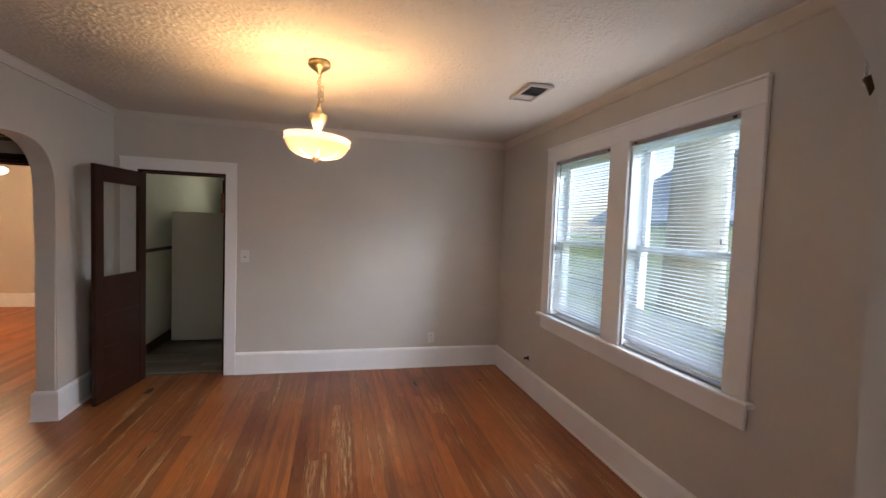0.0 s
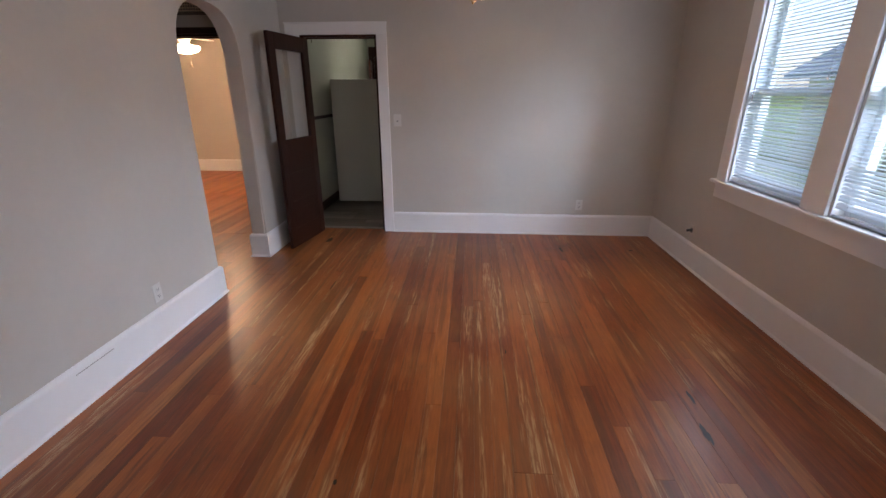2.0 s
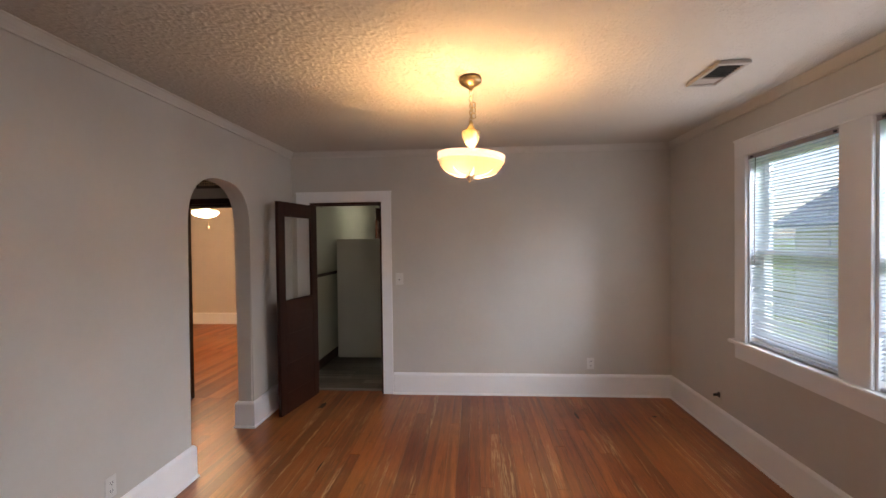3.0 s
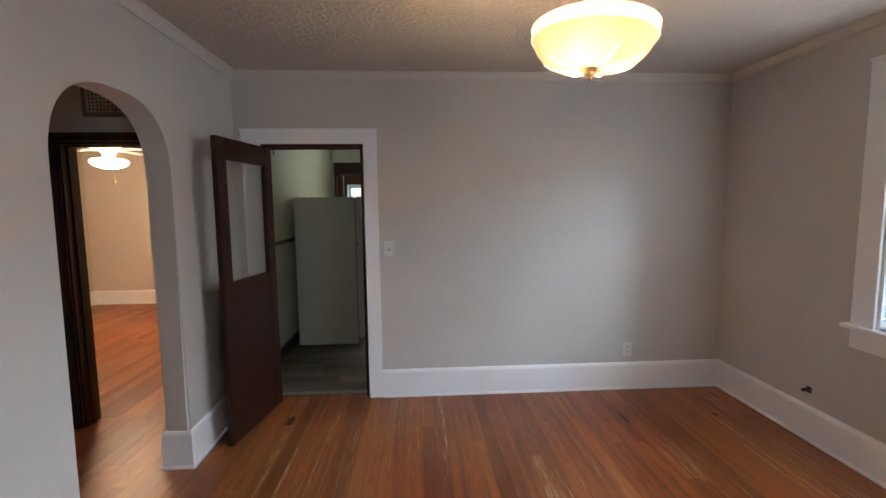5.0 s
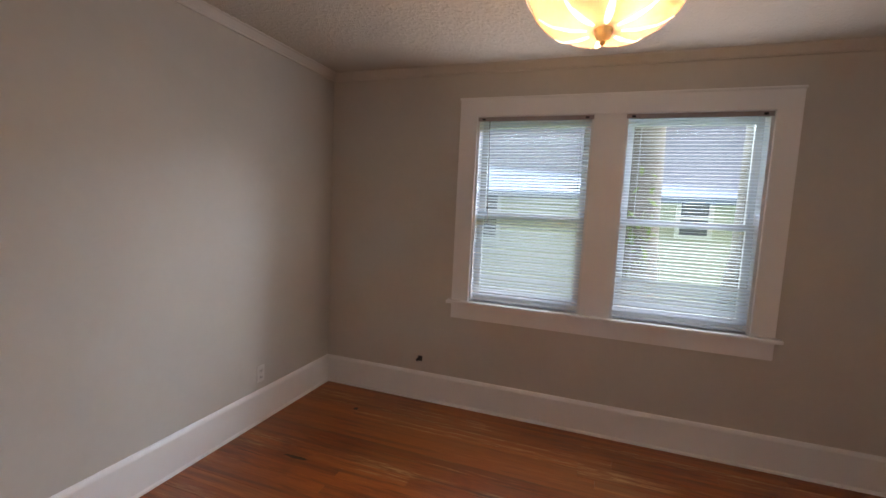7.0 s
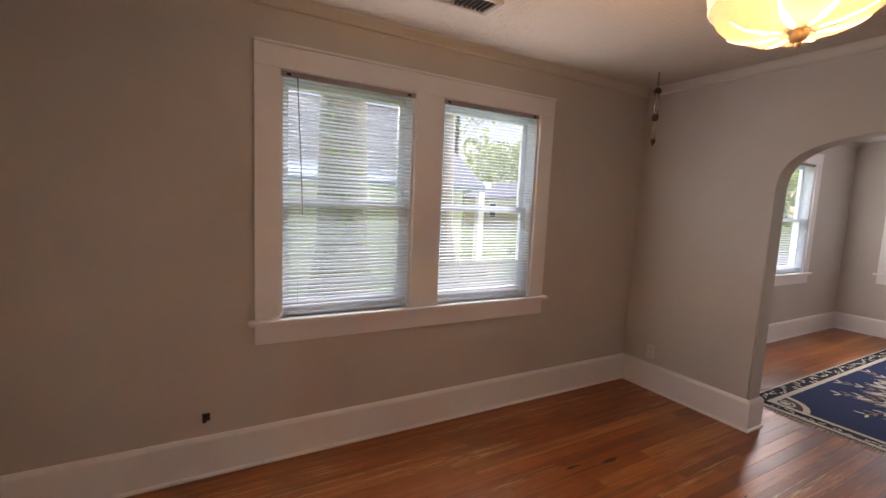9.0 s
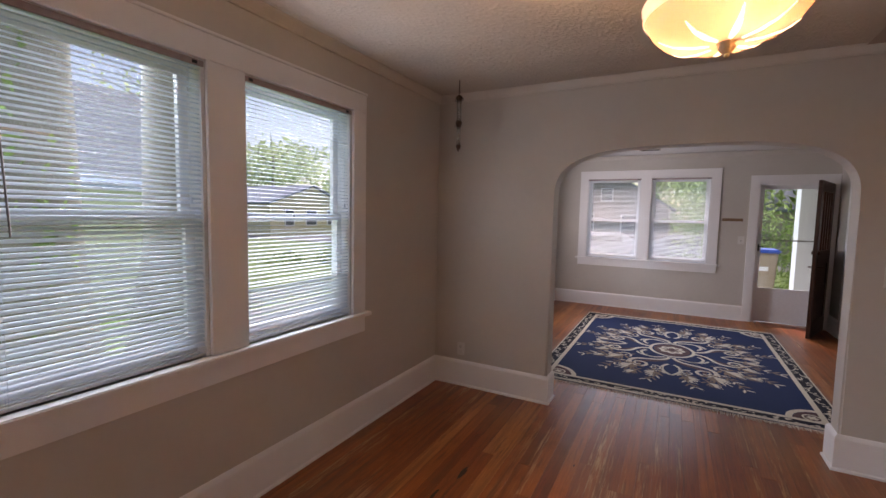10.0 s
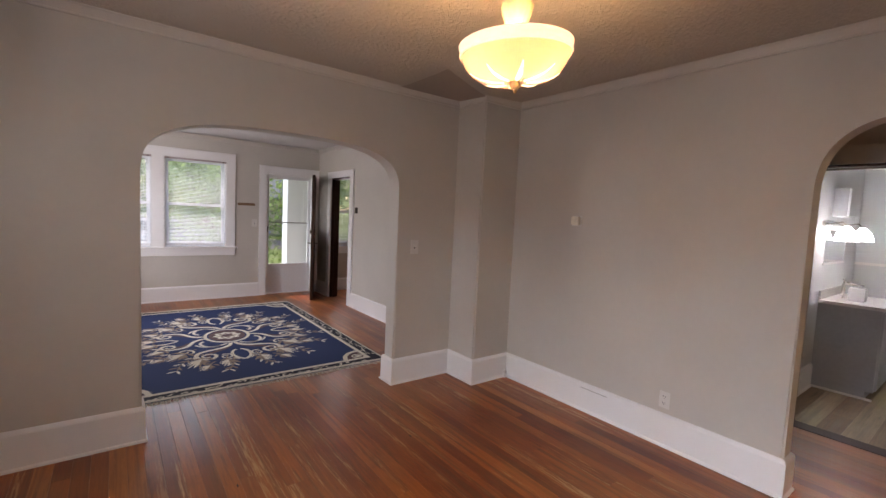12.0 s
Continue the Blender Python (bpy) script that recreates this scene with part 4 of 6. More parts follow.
def switch(m, u, z, label="ivory toggle light switch on the wall"):
    o = thing("light_switch", m @ pose(u, 0, z), label, "light switch", "light switches")
    part("plate", boxes((-0.041, 0.041, -0.006, 0, -0.062, 0.062), bev=0.002), PLATE, o)
    part("toggle", boxes((-0.005, 0.005, -0.017, -0.006, -0.002, 0.012), bev=0.001), PLATE, o)
    part("slot", boxes((-0.007, 0.007, -0.0068, -0.006, -0.014, -0.003)), SLOT, o)
    return o


outlet(NORTH, 1.115, 0.34)
outlet(SOUTH, -1.655, 0.334)
outlet(WEST, 2.38, 0.325)
outlet(LIV_W, -1.80, 0.15)
switch(NORTH, -0.873, 1.231)
switch(SOUTH, 1.154, 1.232)
switch(LIV_S, 0.90, 1.25)

t_box = thing("thermostat", WEST @ pose(1.564, 0, 1.533), "small beige thermostat box on the wall", "thermostat")
part("backplate", boxes((-0.046, 0.046, -0.006, 0, -0.042, 0.042), bev=0.002), PLATE, t_box)
part("cover", boxes((-0.038, 0.038, -0.036, -0.006, -0.036, 0.036), bev=0.007), plain("beige_plastic", (0.84, 0.79, 0.67), 0.35), t_box)

hole = thing("cable_outlet", EAST @ pose(-3.911, 0, 0.335), "open outlet box with a black cable plug", "outlet")
part("plate", boxes((-0.040, -0.014, -0.004, 0, -0.05, 0.05), (0.024, 0.040, -0.004, 0, -0.05, 0.05), (-0.014, 0.024, -0.004, 0, 0.022, 0.05), (-0.014, 0.024, -0.004, 0, -0.05, -0.022), bev=0.001), WALL, hole)
part("box_inside", boxes((-0.014, 0.024, -0.003, -0.001, -0.022, 0.022)), SLOT, hole)
bm = bmesh.new()
tube(bm, [(0.0, -0.003, 0.004), (0.0, -0.020, 0.0), (-0.004, -0.044, -0.004)], 0.013, 0.011, 10)
part("plug", bm, BLACK, hole, "black rubber plug")

# ceiling register with its damper half open
reg = thing("ceiling_vent", pose(1.295, 2.765, TOP - 0.038), "dull white metal ceiling vent with dark louvres", "vent")
part("frame", boxes((-0.085, 0.085, -0.175, -0.145, -0.028, -0.010), (-0.085, 0.085, 0.145, 0.175, -0.028, -0.010), (-0.085, -0.062, -0.145, 0.145, -0.028, -0.010), (0.062, 0.085, -0.145, 0.145, -0.028, -0.010), bev=0.003), VENT, reg)
part("backing", boxes((-0.062, 0.062, -0.145, 0.145, -0.014, -0.010)), SLOT, reg, "dark duct behind the louvres")
part("damper", boxes((-0.060, 0.060, 0.055, 0.143, -0.022, -0.016), bev=0.002), VENT, reg)
for k in range(8):
    y = -0.135 + 0.026 * k
    part("slat", boxes((-0.060, 0.060, y, y + 0.004, -0.026, -0.015)), VENT if k > 6 else SLOT, reg)
reg2 = thing("ceiling_vent", pose(0.41, -3.45, TOP), "dark slotted ceiling vent in the front room", "vent")
part("frame", boxes((-0.15, 0.15, -0.07, 0.07, -0.002, 0.008), bev=0.002), VENT, reg2)
part("backing", boxes((-0.125, 0.125, -0.048, 0.048, -0.006, -0.002)), SLOT, reg2)

# hanging glass-and-bronze ornament near the corner
orn = thing("hanging_ornament", pose(1.515, 0.93, 0), "slim hanging ornament of bronze and clear glass tubes", "ornament")
bm = bmesh.new()
tube(bm, [(0, 0, 2.585), (0, 0, 2.50)], 0.004)
ring(bm, (0, 0, 2.487), 0.011, 0.0025, "x", 12, 5)
part("hook", bm, BRONZE, orn, "dark bronze hook")
bm = bmesh.new()
lathe(bm, [(0.006, 2.470), (0.012, 2.466), (0.026, 2.452), (0.028, 2.440), (0.020, 2.432), (0.022, 2.424)], 16)
ring(bm, (0.028, 0, 2.43), 0.008, 0.002, "y", 10, 5)
ring(bm, (-0.028, 0, 2.43), 0.008, 0.002, "y", 10, 5)
part("cap", bm, BRONZE, orn, "", True)
bm = bmesh.new()
for k in range(4):
    a = math.pi / 2 * k
    tube(bm, [(0.016 * math.cos(a), 0.016 * math.sin(a), 2.426), (0.016 * math.cos(a), 0.016 * math.sin(a), 2.27)], 0.0052, seg=8)
part("upper_glass_tube", bm, glass("ornament_glass", 0.25, (0.8, 0.82, 0.8)), orn, "clear glass tubes", True)
bm = bmesh.new()
lathe(bm, [(0.012, 2.274), (0.024, 2.268), (0.026, 2.250), (0.018, 2.240), (0.022, 2.232), (0.012, 2.224)], 16)
ring(bm, (0.024, 0, 2.236), 0.008, 0.002, "y", 10, 5)
part("collar", bm, BRONZE, orn, "", True)
bm = bmesh.new()
for k in range(4):
    a = math.pi / 2 * k + 0.6
    tube(bm, [(0.011 * math.cos(a), 0.011 * math.sin(a), 2.226), (0.011 * math.cos(a), 0.011 * math.sin(a), 2.09)], 0.0045, seg=8)
part("lower_glass_tube", bm, bpy.data.materials["ornament_glass"], orn, "clear glass tubes", True)
bm = bmesh.new()
lathe(bm, [(0.002, 2.036), (0.008, 2.052), (0.014, 2.066), (0.020, 2.076), (0.020, 2.086), (0.012, 2.092)], 14)
part("tip", bm, BRONZE, orn, "", True)

# gas stub in the corner
stub = bmesh.new()
tube(stub, [(-1.985, 0.905, 0.0), (-1.985, 0.905, 0.055)], 0.009)
lathe(stub, [(0.016, 0.05), (0.017, 0.06), (0.014, 0.072), (0.006, 0.078)], 12, -1.985, 0.905)
solid("gas_pipe_stub", stub, plain("white_painted_pipe", (0.7, 0.69, 0.66), 0.4), "short white painted pipe stub at the baseboard", "pipe", smooth=True)

# a split in the old baseboard paint
solid("baseboard_split", boxes((1.72, 1.96, -0.0205, -0.0185, 0.186, 0.190)), plain("paint_crack", (0.45, 0.43, 0.40), 0.7), "thin grey split along the baseboard", "trim", "structure", WEST)

# living room wall fittings
rack = thing("key_rack", LIV_S @ pose(0.77, 0, 1.56), "small brown wooden key rack on the wall", "key rack")
part("board", boxes((-0.135, 0.135, -0.014, 0, -0.022, 0.022), bev=0.002), plain("light_brown_wood", (0.22, 0.12, 0.06), 0.5), rack)
for k in range(5):
    bm = bmesh.new()
    u = -0.10 + 0.05 * k
    tube(bm, [(u, -0.014, 0.004), (u, -0.030, -0.004), (u, -0.034, 0.008)], 0.003, seg=6)
    part("hook", bm, BRASS, rack)
small = thing("doorbell_chime", LIV_W @ pose(-2.46, 0, 1.54), "small dark wall control box", "wall control")
part("case", boxes((-0.03, 0.03, -0.022, 0, -0.045, 0.045), bev=0.003), plain("dark_taupe_plastic", (0.10, 0.08, 0.06), 0.5), small)

# ---------------------------------------------------------------- rug


def rug():
    cx, cy, hx, hy, top = -0.045, -1.710, 1.215, 1.620, 0.011
    navy = plain("navy_wool_pile", (0.003, 0.022, 0.096), 0.95, 0, 0.25, 220)
    cream = plain("cream_wool_pile", (0.72, 0.67, 0.57), 0.95, 0, 0.18, 220)
    black = plain("near_black_wool_pile", (0.012, 0.014, 0.028), 0.95, 0, 0.25, 220)
    taupe = plain("taupe_wool_pile", (0.27, 0.20, 0.155), 0.95, 0, 0.22, 220)
    plum = plain("plum_brown_wool_pile", (0.11, 0.06, 0.065), 0.95, 0, 0.22, 220)
    r = thing("area_rug", pose(cx, cy, 0), "navy wool rug with cream floral medallion and fringe", "rug")
    part("rug_body", boxes((-hx, hx, -hy, hy, 0.001, top - 0.002), bev=0.003), navy, r)

    def flat(bm, pts, z):
        bm.faces.new([bm.verts.new((x, y, z)) for x, y in pts])

    def frame_band(bm, ax, ay, w, z):
        for x0, x1, y0, y1 in ((-ax, ax, ay - w, ay), (-ax, ax, -ay, -ay + w), (-ax, -ax + w, -ay + w, ay - w), (ax - w, ax, -ay + w, ay - w)):
            flat(bm, [(x0, y0), (x1, y0), (x1, y1), (x0, y1)], z)

    bm = bmesh.new()
    frame_band(bm, hx - 0.004, hy - 0.004, 0.155, top - 0.0012)
    part("border", bm, black, r, "near-black patterned border")
    bm = bmesh.new()
    frame_band(bm, hx - 0.006, hy - 0.006, 0.016, top - 0.0004)
    for sgn in (1, -1):
        flat(bm, [(-hx + 0.022, sgn * (hy - 0.048)), (hx - 0.022, sgn * (hy - 0.048)), (hx - 0.022, sgn * (hy - 0.023)), (-hx + 0.022, sgn * (hy - 0.023))], top - 0.0004)
    frame_band(bm, hx - 0.125, hy - 0.125, 0.042, top - 0.0004)
    part("border_line", bm, cream, r, "cream border lines")
    # flecked vine in the border
    bm = bmesh.new()
    rnd = random.Random(8)

    def leaf(bm, x, y, a, length, width, z):
        ca, sa = math.cos(a), math.sin(a)
        pts = []
        for t, s in ((0, 0), (0.3, 0.42), (0.6, 0.5), (0.85, 0.26), (1, 0), (0.85, -0.26), (0.6, -0.5), (0.3, -0.42)):
            u, v = t * length, s * width
            pts.append((x + u * ca - v * sa, y + u * sa + v * ca))
        flat(bm, pts, z)

    def vine(ax, horizontal, at):
        s = -ax
        k = 0
        while s < ax:
            off = 0.024 * math.sin(k * 0.9)
            for q in range(2):
                a = rnd.uniform(0, 6.28)
                x, y = (s, at + off) if horizontal else (at + off, s)
                leaf(bm, x + rnd.uniform(-0.012, 0.012), y + rnd.uniform(-0.02, 0.02), a, rnd.uniform(0.025, 0.05), 0.018, top - 0.0004)
            s += 0.042
            k += 1

    for sgn in (1, -1):
        vine(hx - 0.2, True, sgn * (hy - 0.073))
        vine(hy - 0.2, False, sgn * (hx - 0.073))
    part("border_vine", bm, cream, r, "cream vine flecks")

    def ribbon(bm, pts, w0, w1, z):
        prev = None
        n = len(pts)
        for i, (x, y) in enumerate(pts):
            a, b = pts[max(0, i - 1)], pts[min(n - 1, i + 1)]
            dx, dy = b[0] - a[0], b[1] - a[1]
            k = math.hypot(dx, dy) or 1
            w = (w0 + (w1 - w0) * i / (n - 1)) / 2
            cur = (bm.verts.new((x - dy / k * w, y + dx / k * w, z)), bm.verts.new((x + dy / k * w, y - dx / k * w, z)))
            if prev:
                bm.faces.new((prev[0], cur[0], cur[1], prev[1]))
            prev = cur

    def cubic(p0, p1, p2, p3, n=18):
        out = []
        for i in range(n + 1):
            t = i / n
            s = 1 - t
            out.append(tuple(s ** 3 * a + 3 * s * s * t * b + 3 * s * t * t * c + t ** 3 * d for a, b, c, d in zip(p0, p1, p2, p3)))
        return out

    def spiral(c, r0, r1, a0, turns, n=26):
        return [(c[0] + (r0 + (r1 - r0) * i / n) * math.cos(a0 + turns * 2 * math.pi * i / n), c[1] + (r0 + (r1 - r0) * i / n) * math.sin(a0 + turns * 2 * math.pi * i / n)) for i in range(n + 1)]

    def ellipse(rx, ry, n=64):
        return [(rx * math.cos(2 * math.pi * i / n), ry * math.sin(2 * math.pi * i / n)) for i in range(n + 1)]

    z1, z2, z3 = top - 0.0012, top - 0.0006, top
    scroll, leaves, dark_leaves, plums = bmesh.new(), bmesh.new(), bmesh.new(), bmesh.new()
    ribbon(scroll, ellipse(0.225, 0.275), 0.036, 0.036, z2)
    flat(plums, ellipse(0.19, 0.24)[:-1], z1)
    for k in range(8):
        a = 2 * math.pi * k / 8
        leaf(scroll, 0.045 * math.cos(a), 0.05 * math.sin(a), a, 0.105, 0.085, z2)
        leaf(leaves, 0.05 * math.cos(a), 0.055 * math.sin(a), a, 0.06, 0.035, z3)
    # corner arcs with rosettes
    for sx in (1, -1):
        for sy in (1, -1):
            ox, oy = sx * (hx - 0.145), sy * (hy - 0.145)
            arc = [(ox - sx * 0.235 * math.cos(t), oy - sy * 0.235 * math.sin(t)) for t in np.linspace(0, math.pi / 2, 18)]
            ribbon(scroll, arc, 0.045, 0.045, z2)
            flat(plums, [(ox, oy)] + [(ox - sx * 0.21 * math.cos(t), oy - sy * 0.21 * math.sin(t)) for t in np.linspace(0, math.pi / 2, 14)], z1)
            rx, ry = ox - sx * 0.075, oy - sy * 0.075
            ribbon(scroll, [(rx + 0.062 * math.cos(t), ry + 0.062 * math.sin(t)) for t in np.linspace(0, 2 * math.pi, 24)], 0.016, 0.016, z2)
            for k in range(6):
                a = 2 * math.pi * k / 6
                leaf(scroll, rx, ry, a, 0.046, 0.024, z2)
    # four-fold scrollwork
    for sx in (1, -1):
        for sy in (1, -1):
            GX, GY = 1.08, 1.16

            def q(pts):
                return [(sx * x * GX, sy * y * GY) for x, y in pts]

            def lf(bm, x, y, a, length, width, z):
                leaf(bm, sx * x * GX, sy * y * GY, math.atan2(sy * math.sin(a), sx * math.cos(a)), length * 1.1, width * 0.9, z)

            ribbon(scroll, q(cubic((0.02, 0.27), (0.05, 0.50), (0.40, 0.36), (0.37, 0.60))), 0.039, 0.0442, z2)
            ribbon(scroll, q(spiral((0.28, 0.60), 0.09, 0.0286, 0.0, 1.35)), 0.0442, 0.018, z2)
            ribbon(scroll, q(cubic((0.20, 0.04), (0.42, 0.04), (0.30, 0.30), (0.56, 0.27))), 0.039, 0.0416, z2)
            ribbon(scroll, q(spiral((0.55, 0.19), 0.08, 0.02, math.pi / 2, -1.3)), 0.0416, 0.016, z2)
            ribbon(scroll, q(cubic((0.10, 0.30), (0.22, 0.42), (0.36, 0.20), (0.24, 0.13))), 0.0312, 0.0312, z2)
            ribbon(scroll, q(cubic((0.0, 0.80), (0.10, 0.72), (0.10, 0.56), (0.02, 0.50))), 0.0338, 0.0286, z2)
            ribbon(scroll, q(cubic((0.78, 0.0), (0.68, 0.10), (0.52, 0.08), (0.46, 0.0))), 0.0312, 0.026, z2)
            ribbon(plums, q(cubic((0.05, 0.34), (0.16, 0.55), (0.30, 0.42), (0.28, 0.70))), 0.07, 0.03, z1)
            ribbon(plums, q(cubic((0.26, 0.06), (0.44, 0.16), (0.40, 0.26), (0.66, 0.22))), 0.06, 0.03, z1)
            ribbon(scroll, q(cubic((0.06, 0.28), (0.16, 0.36), (0.30, 0.34), (0.33, 0.22))), 0.030, 0.024, z2)
            ribbon(scroll, q(spiral((0.44, 0.40), 0.075, 0.018, 2.4, 1.2)), 0.026, 0.012, z2)
            ribbon(scroll, q(spiral((0.14, 0.66), 0.065, 0.016, -1.2, -1.2)), 0.024, 0.012, z2)
            for (x0, y0), (x1, y1), bend in (((0.30, 0.52), (0.56, 0.90), 0.06), ((0.44, 0.36), (0.82, 0.62), 0.05), ((0.50, 0.20), (0.92, 0.30), 0.04), ((0.08, 0.60), (0.20, 1.02), -0.04)):
                stem = cubic((x0, y0), (x0 + (x1 - x0) * 0.3 + bend, y0 + (y1 - y0) * 0.3 - bend), (x0 + (x1 - x0) * 0.7 + bend, y0 + (y1 - y0) * 0.7 - bend), (x1, y1), 12)
                ribbon(dark_leaves, q(stem), 0.014, 0.010, z2)
                for i in range(3, 13, 2):
                    away = math.atan2(y1 - y0, x1 - x0)
                    for turn in (0.7, -0.7):
                        lf(scroll if (i // 2) % 2 else leaves, stem[i][0], stem[i][1], away + turn, 0.085, 0.026, z3 if turn > 0 else z2)
            # sprays of leaves
            sprays = [((0.34, 0.66), 1.15, 0.95), ((0.45, 0.45), 0.75, 0.95), ((0.60, 0.30), 0.42, 0.7), ((0.14, 0.76), 1.40, 0.75), ((0.66, 0.10), 0.12, 0.65), ((0.30, 0.84), 1.0, 0.6), ((0.62, 0.52), 0.55, 0.55)]
            for (x, y), a, size in sprays:
                for j, (da, ln, wd) in enumerate(((0.0, 0.23, 0.040), (0.42, 0.19, 0.036), (-0.42, 0.19, 0.036), (0.85, 0.14, 0.032), (-0.85, 0.14, 0.032), (0.2, 0.26, 0.022), (-0.2, 0.26, 0.022), (0.62, 0.17, 0.02), (-0.62, 0.17, 0.02))):
                    lf(scroll if j % 2 == 0 else leaves, x, y, a + da, ln * size, wd * size, z3 if j % 2 else z2)
                ribbon(dark_leaves, q([(x - 0.16 * math.cos(a) * size, y - 0.16 * math.sin(a) * size), (x - 0.07 * math.cos(a + 0.3) * size, y - 0.07 * math.sin(a + 0.3) * size), (x, y)]), 0.016, 0.024, z2)
                lf(dark_leaves, x - 0.02, y - 0.02, a + 1.25, 0.12 * size, 0.045 * size, z3)
                lf(dark_leaves, x - 0.02, y - 0.02, a - 1.25, 0.12 * size, 0.045 * size, z3)
    part_each("medallion_ground", plums, plum, r, "plum-brown medallion ground")
    part_each("scrollwork", scroll, cream, r, "cream scrollwork")
    part("leaf_sprays", leaves, taupe, r, "taupe leaves")
    part_each("leaf_shading", dark_leaves, taupe, r, "taupe stems")
    for sgn in (1, -1):
        bm = bmesh.new()
        x = -hx + 0.004
        while x < hx:
            a, b = rnd.uniform(-0.012, 0.012), rnd.uniform(0.035, 0.075)
            y0 = sgn * (hy - 0.004)
            tube(bm, [(x, y0, 0.006), (x + a * 0.5, y0 + sgn * b * 0.5, 0.004), (x + a, y0 + sgn * b, 0.0035)], 0.0032, 0.0024, 4)
            x += 0.0105
        part("fringe", bm, cream, r, "cream cotton fringe")


rug()

# ---------------------------------------------------------------- kitchen
kw = wall_frame("w", -2.075)
solid("chair_rail_trim", boxes((N_Y + T, 8.86, -0.020, 0, 1.185, 1.225), bev=0.004), DARK, "dark-stained chair rail along the kitchen wall", "trim", "structure", kw)
solid("kitchen_baseboard", boxes((N_Y + T, 8.86, -0.018, 0, 0, 0.12), bev=0.003), DARK, "dark-stained kitchen baseboard", "baseboard", "structure", kw)
solid("kitchen_crown_trim", boxes((-2.075, E_X, -0.03, 0, TOP - 0.05, TOP), bev=0.004), DARK, "dark-stained crown trim in the kitchen", "moulding", "structure", KN)
doorway("door_6", KN, -1.95, 1.2, 2.13, T, "wide dark-stained opening to the back porch", DARK, DARK, 0.10, 0.10, 0.17)
solid("threshold_strip", boxes((KD[0], KD[1], N_Y + 0.095, N_Y + 0.135, -0.01, 0.006), bev=0.003), plain("worn_metal_strip", (0.35, 0.33, 0.29), 0.4, 0.7), "worn metal threshold strip in the kitchen doorway", "threshold", "structure")


def refrigerator():
    f = thing("refrigerator", pose(-1.99, 6.12, 0), "cream top-freezer refrigerator in the kitchen, closed", "refrigerator")
    d, w, h = 0.655, 0.76, 1.675
    part("body", boxes((0, d, 0, w, 0.02, h), bev=0.008), FRIDGE, f)
    part("gasket", boxes((d, d + 0.012, 0.012, w - 0.012, 0.10, h - 0.015)), SEAL, f, "grey door gasket")
    dd = part("freezer_door", boxes((d + 0.012, d + 0.075, 0, w, 1.165, h + 0.004), bev=0.014), FRIDGE, f)
    ld = part("lower_door", boxes((d + 0.012, d + 0.075, 0, w, 0.09, 1.153), bev=0.014), FRIDGE, f)
    for door, z0, z1 in ((dd, 1.20, 1.56), (ld, 0.72, 1.12)):
        bm = bmesh.new()
        x = d + 0.075
        tube(bm, [(x, 0.07, z0), (x + 0.035, 0.07, z0 + 0.03), (x + 0.05, 0.07, (z0 + z1) / 2), (x + 0.035, 0.07, z1 - 0.03), (x, 0.07, z1)], 0.012, seg=8)
        part("handle", bm, plain("cream_handle", (0.62, 0.62, 0.58), 0.3), door, "cream curved handle", True)
    part("kick_grille", boxes((d - 0.02, d + 0.03, 0.02, w - 0.02, 0.01, 0.085)), SEAL, f, "grey kick grille")
    part("hinge_cover", boxes((d - 0.02, d + 0.06, w - 0.09, w - 0.02, h + 0.004, h + 0.022), bev=0.004), FRIDGE, f)


refrigerator()
door_leaf(pose(-2.02, 8.82, 0.008, 0, 0, -80), 0.76, 2.03, 0.036, (1.20, 1.90), "red-brown glazed wooden door standing open in the kitchen", REDWOOD, [(0.2, 0.62), (0.72, 1.08)])
kl = thing("ceiling_light", pose(-1.0, 7.4, TOP), "white flat fluorescent ceiling light in the kitchen", "ceiling light")
part("housing", boxes((-0.6, 0.6, -0.12, 0.12, -0.03, 0.0), bev=0.004), TRIM, kl)
part("diffuser", boxes((-0.58, 0.58, -0.10, 0.10, -0.07, -0.03), bev=0.012), lampshade("lit_fluorescent_diffuser", (0.9, 0.93, 0.95), 0.3, KITCHEN_GLOW, (1.0, 0.97, 0.82)), kl, "lit cool white diffuser")
wb = bmesh.new()
for k in range(24):
    box(wb, -2.075 + 0.166 * k, -2.075 + 0.166 * k + 0.158, -0.010, 0, 0.0, 1.0, bev=0.002)
solid("wood_wainscot", wb, REDWOOD, "red-brown vertical board wainscot of the back porch", "panelling", "structure", MUD)
hook_k = bmesh.new()
tube(hook_k, [(-2.075, 5.72, 2.16), (-2.05, 5.72, 2.16), (-2.05, 5.72, 2.08)], 0.006, seg=6)
solid("wall_hook", hook_k, BRONZE, "small dark metal hook on the kitchen wall", "hook")

# ---------------------------------------------------------------- hall, bedroom, bathroom
gr = thing("return_air_grille", hall_n @ pose(-2.70, 0, 2.31), "brown metal return grille above the bedroom door", "vent")
part("frame", boxes((-0.18, 0.18, -0.010, 0, 0.095, 0.12), (-0.18, 0.18, -0.010, 0, -0.12, -0.095), (-0.18, -0.155, -0.010, 0, -0.095, 0.095), (0.155, 0.18, -0.010, 0, -0.095, 0.095), bev=0.002), GRILLE, gr)
part("backing", boxes((-0.155, 0.155, -0.002, -0.0005, -0.095, 0.095)), SLOT, gr)
for k in range(8):
    part("slat", boxes((-0.155, 0.155, -0.009, -0.003, -0.088 + 0.024 * k, -0.080 + 0.024 * k)), plain("tan_grille_bar", (0.72, 0.60, 0.42), 0.4) if k == 0 else bpy.data.materials["tan_grille_bar"], gr)
